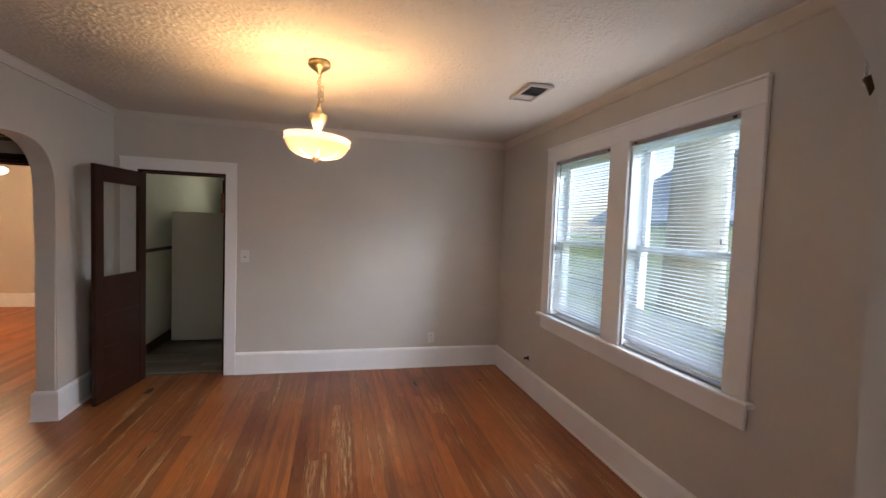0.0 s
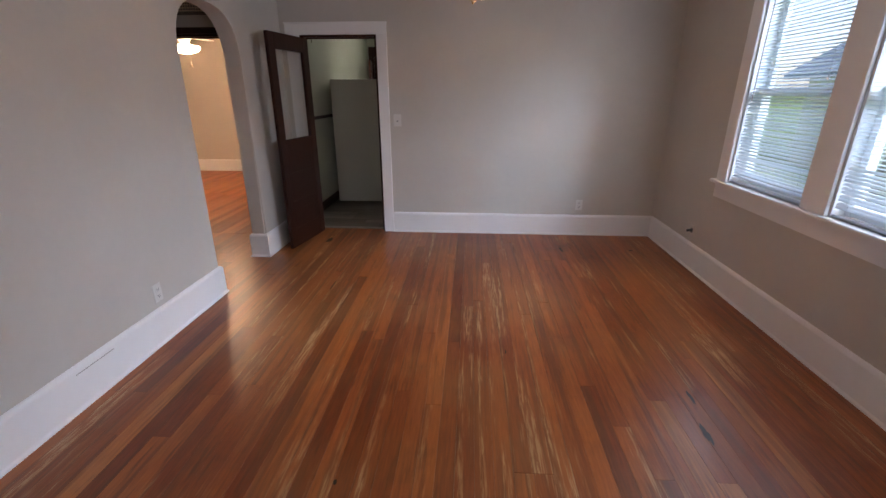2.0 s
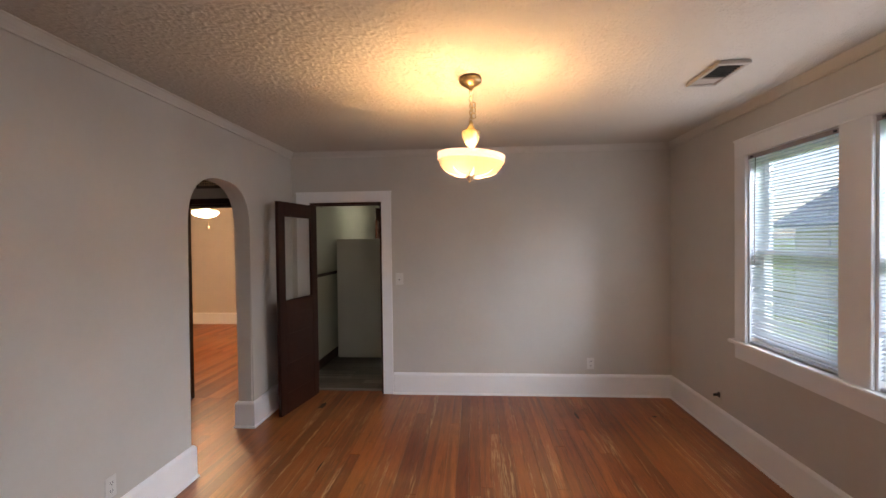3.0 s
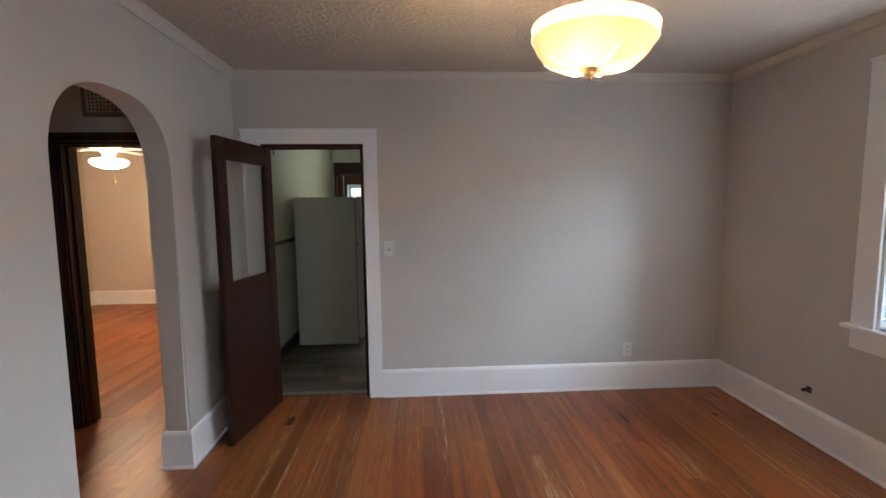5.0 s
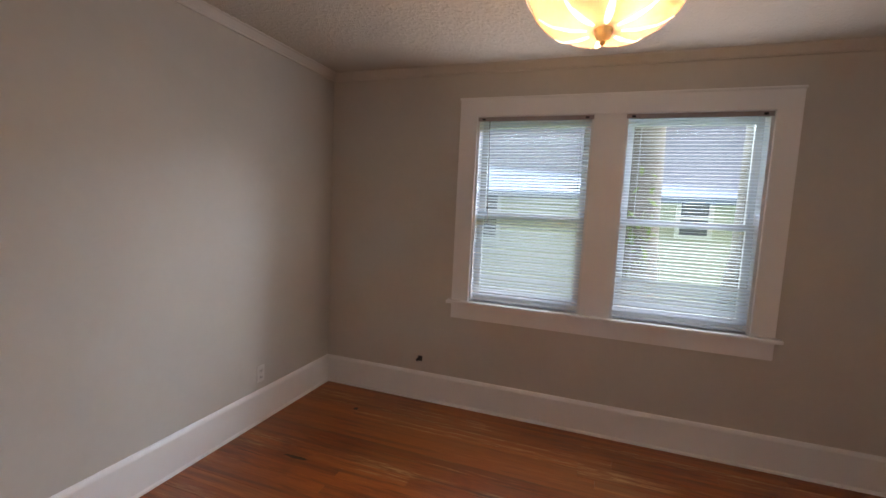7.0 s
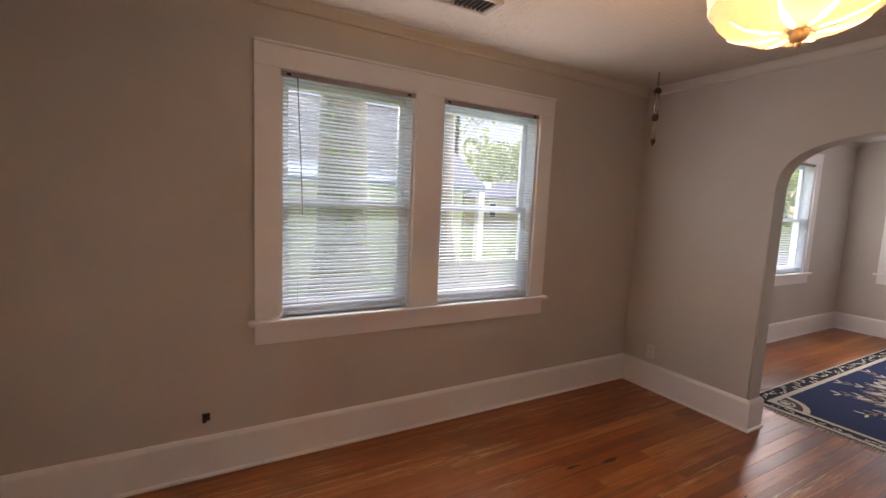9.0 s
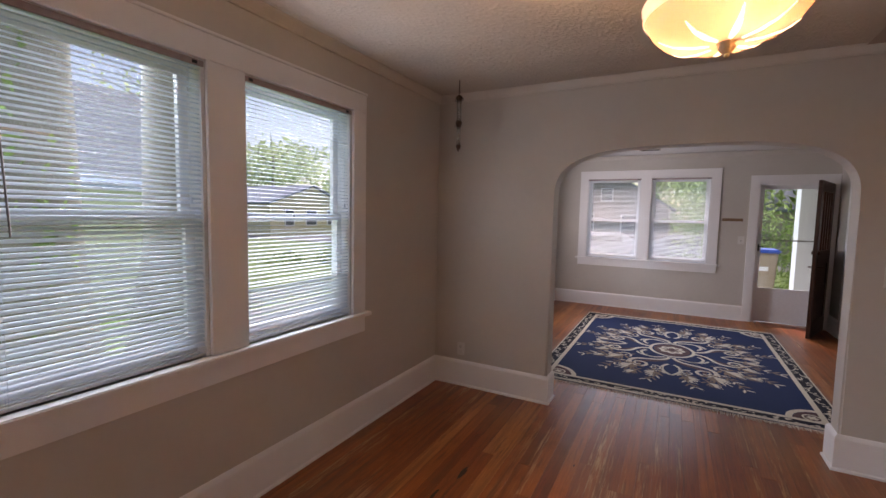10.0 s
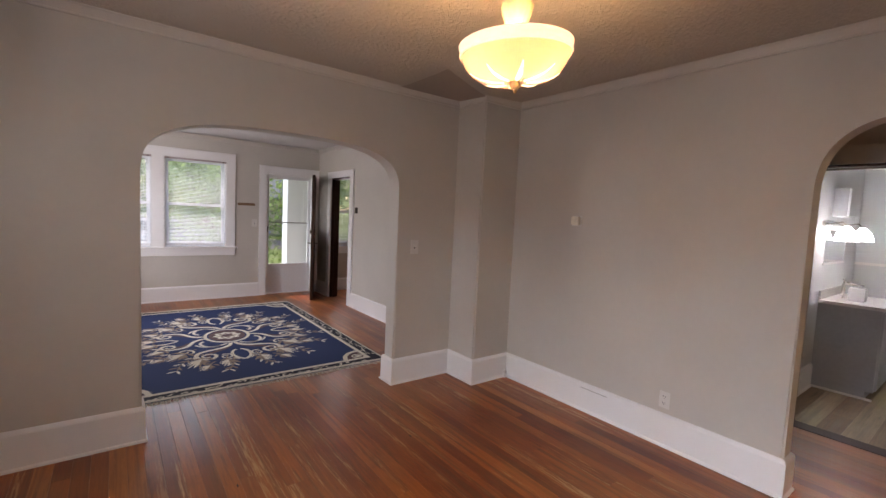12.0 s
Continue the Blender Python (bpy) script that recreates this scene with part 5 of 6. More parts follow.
for k in range(13):
    part("bar", boxes((-0.150 + 0.0245 * k, -0.143 + 0.0245 * k, -0.0095, -0.002, -0.095, 0.095)), bpy.data.materials["tan_grille_bar"], gr)


def ceiling_fan():
    f = thing("ceiling_fan", pose(-4.23, 6.65, 0), "white ceiling fan with a lit bowl light, bedroom", "ceiling fan")
    bm = bmesh.new()
    lathe(bm, [(0.075, TOP), (0.07, 2.56), (0.02, 2.53), (0.018, 2.40), (0.06, 2.385), (0.12, 2.35), (0.125, 2.27), (0.08, 2.23), (0.06, 2.18), (0.09, 2.15)], 28)
    part("motor", bm, TRIM, f, "", True)
    bm = bmesh.new()
    lathe(bm, [(0.01, 2.035), (0.08, 2.043), (0.15, 2.068), (0.187, 2.100), (0.19, 2.125), (0.17, 2.145), (0.09, 2.155)], 32)
    part("light_bowl", bm, lampshade("lit_fan_bowl", (0.95, 0.9, 0.8), 0.4, FAN_GLOW, (1.0, 0.78, 0.5)), f, "lit white glass bowl", True)
    for k in range(5):
        a = 2 * math.pi * k / 5 + 0.3
        bm = boxes((0.10, 0.20, -0.02, 0.02, 2.262, 2.270))
        box(bm, 0.18, 0.66, -0.065, 0.065, 2.266, 2.276, bev=0.003)
        b = part("blade", bm, TRIM, f)
        b.matrix_basis = pose(0, 0, 0, 0, 0, math.degrees(a))
    bm = bmesh.new()
    tube(bm, [(0.05, 0, 2.15), (0.05, 0, 1.90)], 0.0025, seg=5)
    lathe(bm, [(0.003, 1.90), (0.008, 1.89), (0.008, 1.865), (0.003, 1.86)], 8, 0.05)
    part("pull_chain", bm, BRASS, f)


ceiling_fan()
BATH_S = wall_frame("s", 2.63)
baseboard(BATH_S, 3.40, 4.54, 0, 0)
baseboard(wall_frame("w", -6.0), 2.63, 4.28, -1, 1)
van = thing("vanity_cabinet", pose(-5.40, 2.634, 0), "grey bathroom vanity with white top and faucet", "vanity")
part("body", boxes((0, 0.86, 0, 0.455, 0.08, 0.845), bev=0.003), VANITY, van)
part("toe_kick", boxes((0.01, 0.855, 0, 0.40, 0.0, 0.08)), VANITY, van)
part("shoe_strip", boxes((0.86, 0.872, 0, 0.455, 0.0, 0.022), bev=0.003), TRIM, van, "white shoe strip along the side panel")
for k in range(2):
    d = part("door", boxes((0.015 + 0.42 * k, 0.425 + 0.42 * k, 0.455, 0.473, 0.10, 0.83), bev=0.004), VANITY, van)
    bm = bmesh.new()
    lathe(bm, [(0.005, 0.0), (0.005, 0.012), (0.012, 0.016), (0.010, 0.026)], 12)
    bmesh.ops.transform(bm, matrix=Matrix.Translation((0.39 + 0.07 * k, 0.473, 0.62)) @ Matrix.Rotation(radians(-90), 4, "X"), verts=bm.verts)
    part("knob", bm, CHROME, d, "nickel knob", True)
top_bm = boxes((-0.01, 0.875, 0, 0.485, 0.845, 0.875), (-0.01, 0.875, 0, 0.018, 0.875, 0.965), bev=0.004)
part("top", top_bm, PORCELAIN, van, "white vanity top with a backsplash")
bm = bmesh.new()
tube(bm, [(0.43, 0.10, 0.875), (0.43, 0.10, 1.02), (0.43, 0.12, 1.03), (0.43, 0.25, 1.012)], 0.015)
tube(bm, [(0.43, 0.10, 1.03), (0.43, 0.10, 1.055), (0.46, 0.10, 1.065)], 0.008)
part("faucet", bm, CHROME, van, "nickel faucet", True)
tis = thing("tissue_box", pose(-4.80, 2.87, 0.876), "white tissue box on the vanity top", "tissue box")
part("carton", boxes((-0.06, 0.06, -0.06, 0.06, 0, 0.135), bev=0.006), PORCELAIN, tis)
part("slot", boxes((-0.03, 0.03, -0.008, 0.008, 0.135, 0.1355)), SEAL, tis)
mir = thing("wall_mirror", BATH_S @ pose(4.97, 0, 0), "frameless wall mirror above the vanity", "mirror")
part("mirror", boxes((-0.42, 0.42, -0.006, 0, 1.235, 1.56), bev=0.002), MIRROR, mir)
part("bottom_channel", boxes((-0.43, 0.43, -0.012, 0, 1.215, 1.238), bev=0.002), TRIM, mir, "white bottom channel")
cab = thing("wall_cabinet", BATH_S @ pose(4.92, 0, 1.70), "small white wall cabinet above the vanity light", "cabinet")
part("case", boxes((-0.22, 0.22, -0.11, 0, 0, 0.28), bev=0.004), VANITY, cab)
part("door", boxes((-0.215, 0.215, -0.128, -0.11, 0.005, 0.275), bev=0.004), BATH, cab, "white cabinet door")
sc = thing("vanity_light", BATH_S @ pose(4.80, 0, 1.62), "two-lamp nickel vanity light with lit glass shades", "wall light")
part("bar", boxes((-0.42, 0.42, -0.028, 0, -0.03, 0.03), bev=0.006), CHROME, sc)
lit = lampshade("lit_vanity_glass", (0.95, 0.95, 0.93), 0.4, VANITY_GLOW, (1.0, 0.97, 0.92))
for u in (-0.35, 0.35):
    bm = bmesh.new()
    tube(bm, [(u, -0.028, 0), (u, -0.13, 0.02), (u, -0.17, -0.02)], 0.008)
    part("arm", bm, CHROME, sc)
    bm = bmesh.new()
    lathe(bm, [(0.092, -0.155), (0.090, -0.14), (0.070, -0.075), (0.035, -0.04), (0.02, -0.02)], 24, u, -0.17)
    part("shade", bm, lit, sc, "lit white glass bell shade", True)
solid("tile_trim", boxes((2.63, 4.28, -0.012, 0, 1.18, 1.21), bev=0.003), TRIM, "white tile trim along the bathroom wall", "trim", "structure", wall_frame("w", -6.0))
solid("bath_threshold", boxes((-3.40, -3.255, BATH_DOOR[0], BATH_DOOR[1], -0.012, 0.004), bev=0.003), DARK, "dark wooden bathroom threshold", "threshold", "structure")
toi = bmesh.new()
lathe(toi, [(0.12, 0.0), (0.11, 0.10), (0.15, 0.28), (0.19, 0.38), (0.20, 0.40)], 24, -5.52, 3.52)
box(toi, -5.99, -5.76, 3.30, 3.74, 0.36, 0.74, bev=0.02)
box(toi, -5.78, -5.60, 3.42, 3.62, 0.0, 0.38, bev=0.02)
solid("toilet", toi, PORCELAIN, "white porcelain toilet against the bathroom wall", "toilet", smooth=False)

# ---------------------------------------------------------------- outside
GZ = -0.55
grass = plain("spring_lawn", (0.10, 0.17, 0.035), 0.9, 0, 0.35, 1.2)
solid("ground", boxes((-700, 700, -700, 700, GZ - 0.4, GZ)), grass, "green spring lawn around the house", "ground", "structure")
asphalt = plain("grey_asphalt", (0.16, 0.16, 0.165), 0.9, 0, 0.15, 6)
solid("road", boxes((-200, 200, -25, -18.5, GZ - 0.1, GZ + 0.02)), asphalt, "grey asphalt street before the house", "road", "structure")
solid("pavement", boxes((-1.9, -0.8, -18.4, -7.6, GZ - 0.1, GZ + 0.03)), plain("concrete_walk", (0.38, 0.36, 0.33), 0.9), "concrete front walk", "path", "structure")
porch_col = plain("white_porch_paint", (0.80, 0.80, 0.79), 0.5, 0, 0.04)
slab("porch_floor", -5.6, 2.1, -7.4, LR_S - 0.165, -0.40, -0.07, plain("grey_porch_boards", (0.24, 0.25, 0.25), 0.6, 0, 0.15, 9), "grey painted front porch floor", "porch")
slab("porch_roof", -5.6, -1.05, -7.5, LR_S - 0.165, 3.00, 3.13, porch_col, "white boarded front porch ceiling", "porch")
for x in (-2.08, -5.3):
    col = thing("porch_column", pose(x, -5.36 if x == -2.08 else -7.2, -0.07), "square white painted porch column", "column", "porch columns")
    part("shaft", boxes((-0.27, 0.27, -0.16, 0.16, 0.12, 2.96), bev=0.006), porch_col, col)
    part("base", boxes((-0.31, 0.31, -0.20, 0.20, 0, 0.12), bev=0.006), porch_col, col)
    part("capital", boxes((-0.31, 0.31, -0.20, 0.20, 2.96, 3.065), bev=0.006), porch_col, col)

bin_ob = thing("wheeled_bin", pose(-1.50, -6.65, -0.07), "tan wheeled refuse bin with a blue lid", "refuse bin")
tan = plain("tan_plastic", (0.36, 0.28, 0.20), 0.5)
bm = bmesh.new()
bmesh.ops.create_cone(bm, cap_ends=True, segments=4, radius1=0.33, radius2=0.40, depth=0.98, matrix=Matrix.Translation((0, 0, 0.51)) @ Matrix.Rotation(radians(45), 4, "Z"))
bmesh.ops.bevel(bm, geom=list(bm.edges), offset=0.03, segments=2, affect="EDGES")
part("bin_body", bm, tan, bin_ob)
part("lid", boxes((-0.31, 0.31, -0.33, 0.31, 1.00, 1.07), bev=0.025), plain("blue_plastic", (0.02, 0.10, 0.48), 0.4), bin_ob, "blue plastic lid")
for x in (-0.26, 0.26):
    bm = bmesh.new()
    tube(bm, [(x - 0.025, -0.27, 0.10), (x + 0.025, -0.27, 0.10)], 0.10, seg=16)
    part("wheel", bm, BLACK, bin_ob)
part("label", boxes((-0.12, 0.12, 0.345, 0.349, 0.66, 0.74)), PORCELAIN, bin_ob, "pale faded label")

bark = dark_wood("grey_bark", (0.15, 0.135, 0.115), (0.32, 0.295, 0.26), 0.95)
spring = foliage("spring_green_leaves", (0.16, 0.27, 0.07), (0.32, 0.46, 0.14), 0.7)
# Far leaves: distance haze is mixed into the colour, paler than near ones.
hazy = foliage("haze_paled_leaves", (0.32, 0.46, 0.21), (0.48, 0.60, 0.33), 0.75)
deep = foliage("deep_green_leaves", (0.10, 0.18, 0.05), (0.25, 0.36, 0.13), 0.6)


def leaf_cloud(centre, radii, count, size, seed, clumps=14):
    """Many small leaves in uneven clumps."""
    rng = np.random.default_rng(seed)
    cl = rng.normal(0, 1, (clumps, 3))
    cl /= np.linalg.norm(cl, axis=1)[:, None]
    cl *= rng.uniform(0.35, 0.95, (clumps, 1))
    which = rng.integers(0, clumps, count)
    p = cl[which] + rng.normal(0, 0.17, (count, 3))
    p = p * np.array(radii) + np.array(centre)
    a = rng.normal(0, 1, (count, 3))
    a /= np.linalg.norm(a, axis=1)[:, None]
    b = np.cross(a, rng.normal(0, 1, (count, 3)))
    b /= np.linalg.norm(b, axis=1)[:, None]
    s = size * rng.uniform(0.6, 1.4, (count, 1))
    co = np.stack([p - a * s, p + b * s * 0.45, p + a * s, p - b * s * 0.45], 1).reshape(-1, 3)
    me = bpy.data.meshes.new("crown")
    me.from_pydata(co.tolist(), [], np.arange(count * 4).reshape(-1, 4).tolist())
    return me


def tree(x, y, h, r, crown_r, seed, leaves=2600, mat=None, size=0.16, low=0.45, label="tall tree with grey bark and spring leaves", ivy=False):
    rnd = random.Random(seed)
    t = thing("tree", pose(x, y, GZ - 0.05), label, "tree", "trees outside")
    bm = bmesh.new()
    lean = (rnd.uniform(-0.3, 0.3), rnd.uniform(-0.3, 0.3))
    pts = [(lean[0] * (k / 8) ** 1.5, lean[1] * (k / 8) ** 1.5, h * 0.82 * k / 8) for k in range(9)]
    pts = [(0, 0, 0)] + pts[1:]
    tube(bm, pts, r * 1.12, r * 0.35, 14)
    for v in bm.verts:
        k = 1 + 0.08 * noise.noise(Vector((v.co.x * 4 + x, v.co.y * 4 + y, v.co.z * 0.9)))
        flare = 1 + 0.5 * math.exp(-v.co.z * 3)
        v.co.x, v.co.y = v.co.x * k * flare, v.co.y * k * flare
    part("trunk", bm, bark, t, "", True)
    for k in range(6):
        bm = bmesh.new()
        a = 2 * math.pi * k / 6 + rnd.uniform(-0.4, 0.4)
        z0 = h * rnd.uniform(low, 0.75)
        L = crown_r * rnd.uniform(0.7, 1.0)
        tube(bm, [(lean[0] * 0.4, lean[1] * 0.4, z0), (L * 0.4 * math.cos(a), L * 0.4 * math.sin(a), z0 + L * 0.35), (L * math.cos(a), L * math.sin(a), z0 + L * 0.6)], r * 0.34, r * 0.08, 7)
        part("limb", bm, bark, t)
    me = leaf_cloud((0, 0, h * (low + 1) / 2), (crown_r, crown_r, h * (1 - low) / 2), leaves, size, seed, 26)
    me.materials.append(mat or spring)
    cr = new("crown", me)
    cr.parent = t
    if ivy:
        me = leaf_cloud((-r * 0.75, 0.05, 2.2), (r * 0.55, r * 0.75, 1.9), 210, 0.07, seed + 1, 16)
        me.materials.append(spring)
        iv = new("ivy", me)
        iv.parent = t
        tagged(iv, "bright green ivy on the trunk")
    return t


tree(5.4, 2.17, 15, 0.34, 4.5, 11, 2400, low=0.45, ivy=True, label="large grey-barked tree with bright ivy, beside the house")
tree(6.3, 0.30, 16, 0.42, 4.5, 12, 2200, low=0.4, label="large grey-barked tree beside the house")
tree(4.6, 4.75, 15, 0.36, 4.5, 22, 2200, low=0.48, label="large grey-barked tree close to the house")
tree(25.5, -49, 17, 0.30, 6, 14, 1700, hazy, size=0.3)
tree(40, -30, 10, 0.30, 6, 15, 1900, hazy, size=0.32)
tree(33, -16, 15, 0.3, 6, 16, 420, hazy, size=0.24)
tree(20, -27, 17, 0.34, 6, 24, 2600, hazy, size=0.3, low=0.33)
tree(-3.0, -29, 12, 0.3, 5, 17, 3200, size=0.26, low=0.2)
tree(-9, -26, 12, 0.3, 5, 18, 3000, size=0.26, low=0.2)
tree(11, -36, 15, 0.3, 6, 19, 3000, size=0.3)
tree(14, 9, 14, 0.3, 5, 20, 2600, size=0.25)
tree(-4, 19, 12, 0.3, 5, 21, 2200, size=0.26)

rngw = random.Random(3)
cos, faces = [], []
for k in range(46):
    ang = math.pi * (0.05 - 1.25 * k / 45)
    R = rngw.uniform(62, 75)
    m = leaf_cloud((R * math.cos(ang), R * math.sin(ang) * 1.05, rngw.uniform(4, 6)), (6.5, 6.5, rngw.uniform(5, 8)), 420, 0.75, 100 + k, 16)
    base = len(cos)
    cos += [tuple(v.co) for v in m.vertices]
    faces += [[base + i for i in p.vertices] for p in m.polygons]
me = bpy.data.meshes.new("far_woods")
me.from_pydata(cos, [], faces)
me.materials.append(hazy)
tagged(new("far_woods", me), "distant spring-green woods beyond the street", "trees", "", "stuff")


def bush(x, y, rx, ry, rz, seed, count=1400, mat=None, label="leafy green shrub by the porch"):
    me = leaf_cloud((0, 0, rz * 0.8), (rx, ry, rz), count, 0.06, seed, 22)
    me.materials.append(mat or deep)
    b = new("shrub", me)
    b.matrix_basis = pose(x, y, GZ)
    return tagged(b, label, "shrub", "shrubs outside")


bush(-0.9, -10.2, 1.5, 1.1, 2.4, 31, 5200, foliage("shrub_leaves", (0.18, 0.29, 0.10), (0.36, 0.47, 0.22), 0.7), "tall green shrub beyond the porch")
bush(-3.4, -10.6, 1.6, 1.2, 2.2, 32, 3600)
bush(12.5, -9.5, 1.0, 0.8, 0.35, 33, 700, deep, "low pale flowering shrub on the lawn")
bush(13.5, -8.2, 0.9, 0.7, 0.3, 34, 600, deep, "low pale flowering shrub on the lawn")


def house(name, x0, x1, y0, y1, eave, ridge, axis, siding, roofing, wins, label, gable_mat=None):
    """A small house: walls, gabled roof, windows as (side, u, z, w, h)."""
    h = thing(name, pose(0, 0, GZ), label, "house", "neighbouring houses")
    bm = boxes((x0, x1, y0, y1, -0.05, eave))
    part("wall", bm, siding, h)
    bm = bmesh.new()
    o = 0.45
    t = 0.14
    if axis == "y":
        xm = (x0 + x1) / 2
        for sx, xe in ((-1, x0 - o), (1, x1 + o)):
            k = (ridge - eave) / (xm - x0)
            ze = eave - k * o
            pts = [(xe, ze), (xm, ridge), (xm, ridge + t), (xe, ze + t)]
            a = [bm.verts.new((p[0], y0 - o, p[1])) for p in pts]
            b = [bm.verts.new((p[0], y1 + o, p[1])) for p in pts]
            for i in range(4):
                bm.faces.new((a[i], a[(i + 1) % 4], b[(i + 1) % 4], b[i]))
            bm.faces.new(a), bm.faces.new(b)
    else:
        ym = (y0 + y1) / 2
        for ye in (y0 - o, y1 + o):
            k = (ridge - eave) / (ym - y0)
            ze = eave - k * o
            pts = [(ye, ze), (ym, ridge), (ym, ridge + t), (ye, ze + t)]
            a = [bm.verts.new((x0 - o, p[0], p[1])) for p in pts]
            b = [bm.verts.new((x1 + o, p[0], p[1])) for p in pts]
            for i in range(4):
                bm.faces.new((a[i], a[(i + 1) % 4], b[(i + 1) % 4], b[i]))
            bm.faces.new(a), bm.faces.new(b)
    part("roof", bm, roofing, h)
    bm = bmesh.new()
    if axis == "y":
        xm = (x0 + x1) / 2
        for y in (y0, y1):
            bm.faces.new([bm.verts.new(p) for p in ((x0, y, eave), (x1, y, eave), (xm, y, ridge))])
    else:
        ym = (y0 + y1) / 2
        for x in (x0, x1):
            bm.faces.new([bm.verts.new(p) for p in ((x, y0, eave), (x, y1, eave), (x, ym, ridge))])
    part("gable", bm, gable_mat or siding, h)
    for side, u, z, w, hh in wins:
        sills = 0.09
        if side in "ns":
            y = y1 if side == "n" else y0
            s = 1 if side == "n" else -1
            dims = lambda a, b, c, d, e0, e1: (u + a, u + b, *sorted((y + s * e0, y + s * e1)), z + c, z + d)
        else:
            x = x1 if side == "e" else x0
            s = 1 if side == "e" else -1
            dims = lambda a, b, c, d, e0, e1: (*sorted((x + s * e0, x + s * e1)), u + a, u + b, z + c, z + d)
        wo = part("window", boxes(dims(-w / 2 - sills, -w / 2, -sills, hh + sills, 0, 0.05), dims(w / 2, w / 2 + sills, -sills, hh + sills, 0, 0.05), dims(-w / 2, w / 2, hh, hh + sills, 0, 0.05), dims(-w / 2, w / 2, -sills, 0, 0, 0.06), dims(-w / 2, w / 2, hh / 2 - 0.03, hh / 2 + 0.03, 0, 0.04)), porch_col, h, "white window frame")
        part("pane", boxes(dims(-w / 2, w / 2, 0, hh, 0.004, 0.012)), plain("dim_window", (0.10, 0.12, 0.14), 0.1) if "dim_window" not in bpy.data.materials else bpy.data.materials["dim_window"], wo, "dark window glass")
    return h


def lap_siding(name, colour):
    m, n, l, b = material(name)
    v = coords(n, l)
    w = n.new("ShaderNodeTexWave")
    w.wave_type, w.bands_direction, w.wave_profile = "BANDS", "Z", "SAW"
    w.inputs["Scale"].default_value = 1.3
    l.new(v, w.inputs["Vector"])
    l.new(ramp(n, l, noise_tex(n, l, v, 2.0, 4), [(0.3, scaled(colour, 0.92)), (0.7, colour)]), b.inputs["Base Color"])
    b.inputs["Roughness"].default_value = 0.6
    bump(n, l, w.outputs["Fac"], b, 0.6, 0.02)
    return m


def brickwork(name):
    m, n, l, b = material(name)
    t = n.new("ShaderNodeTexBrick")
    l.new(coords(n, l, (1, 1, 1)), t.inputs["Vector"])
    t.inputs["Scale"].default_value = 4.5
    t.inputs["Color1"].default_value, t.inputs["Color2"].default_value, t.inputs["Mortar"].default_value = (0.20, 0.07, 0.05, 1), (0.25, 0.10, 0.07, 1), (0.33, 0.30, 0.27, 1)
    l.new(t.outputs["Color"], b.inputs["Base Color"])
    b.inputs["Roughness"].default_value = 0.9
    return m


yellow_siding = lap_siding("pale_yellow_siding", (0.58, 0.60, 0.50))
cream_siding = lap_siding("cream_siding", (0.74, 0.66, 0.42))
shingle = plain("blue_grey_shingles", (0.15, 0.195, 0.26), 0.9, 0, 0.15, 14)
brick = brickwork("red_brick")
house("neighbour_house", 9.6, 17.5, -2.4, 14, 2.70, 5.1, "y", yellow_siding, shingle, [("w", 0.65, 1.75, 0.55, 0.75), ("w", 5.5, 1.4, 0.9, 1.3)], "pale yellow sided house with blue-grey shingle roof, next door")
np_ = thing("neighbour_porch", pose(0, 0, GZ), "white front porch of the house next door", "porch")
part("post", boxes((9.75, 9.95, -3.25, -3.05, 0, 2.6), bev=0.01), porch_col, np_)
part("beam", boxes((9.6, 17.4, -3.35, -2.42, 2.55, 2.72)), porch_col, np_)
part("floor", boxes((9.6, 17.4, -3.35, -2.42, 0, 0.35)), asphalt, np_)
house("yellow_cottage", 29, 38, -29.3, -20.3, 2.8, 4.35, "x", cream_siding, shingle, [("w", -24.8, 0.9, 1.2, 1.3), ("n", 33, 0.9, 1.0, 1.3), ("w", -22.3, 0.9, 0.9, 1.3), ("w", -27.3, 0.9, 0.9, 1.3)], "cream cottage with a gabled grey roof across the street")
house("grey_roof_house", 22, 32, -44, -35, 2.7, 4.9, "x", cream_siding, shingle, [("n", 26, 0.9, 1.2, 1.2), ("n", 29.5, 0.9, 1.2, 1.2)], "low house with a blue-grey roof, far across the lawn")
house("brick_house", 0.5, 9.0, -40, -30, 2.9, 5.6, "y", brick, shingle, [("n", 3.0, 0.9, 1.0, 1.4), ("n", 6.0, 0.9, 1.0, 1.4), ("n", 4.6, 3.4, 0.7, 0.8)], "red brick house with a white gable across the street")
house("brick_house", -13, -4.5, -40, -30, 2.9, 5.2, "x", brick, shingle, [("n", -7, 0.9, 1.0, 1.4)], "red brick house with grey roof across the street")


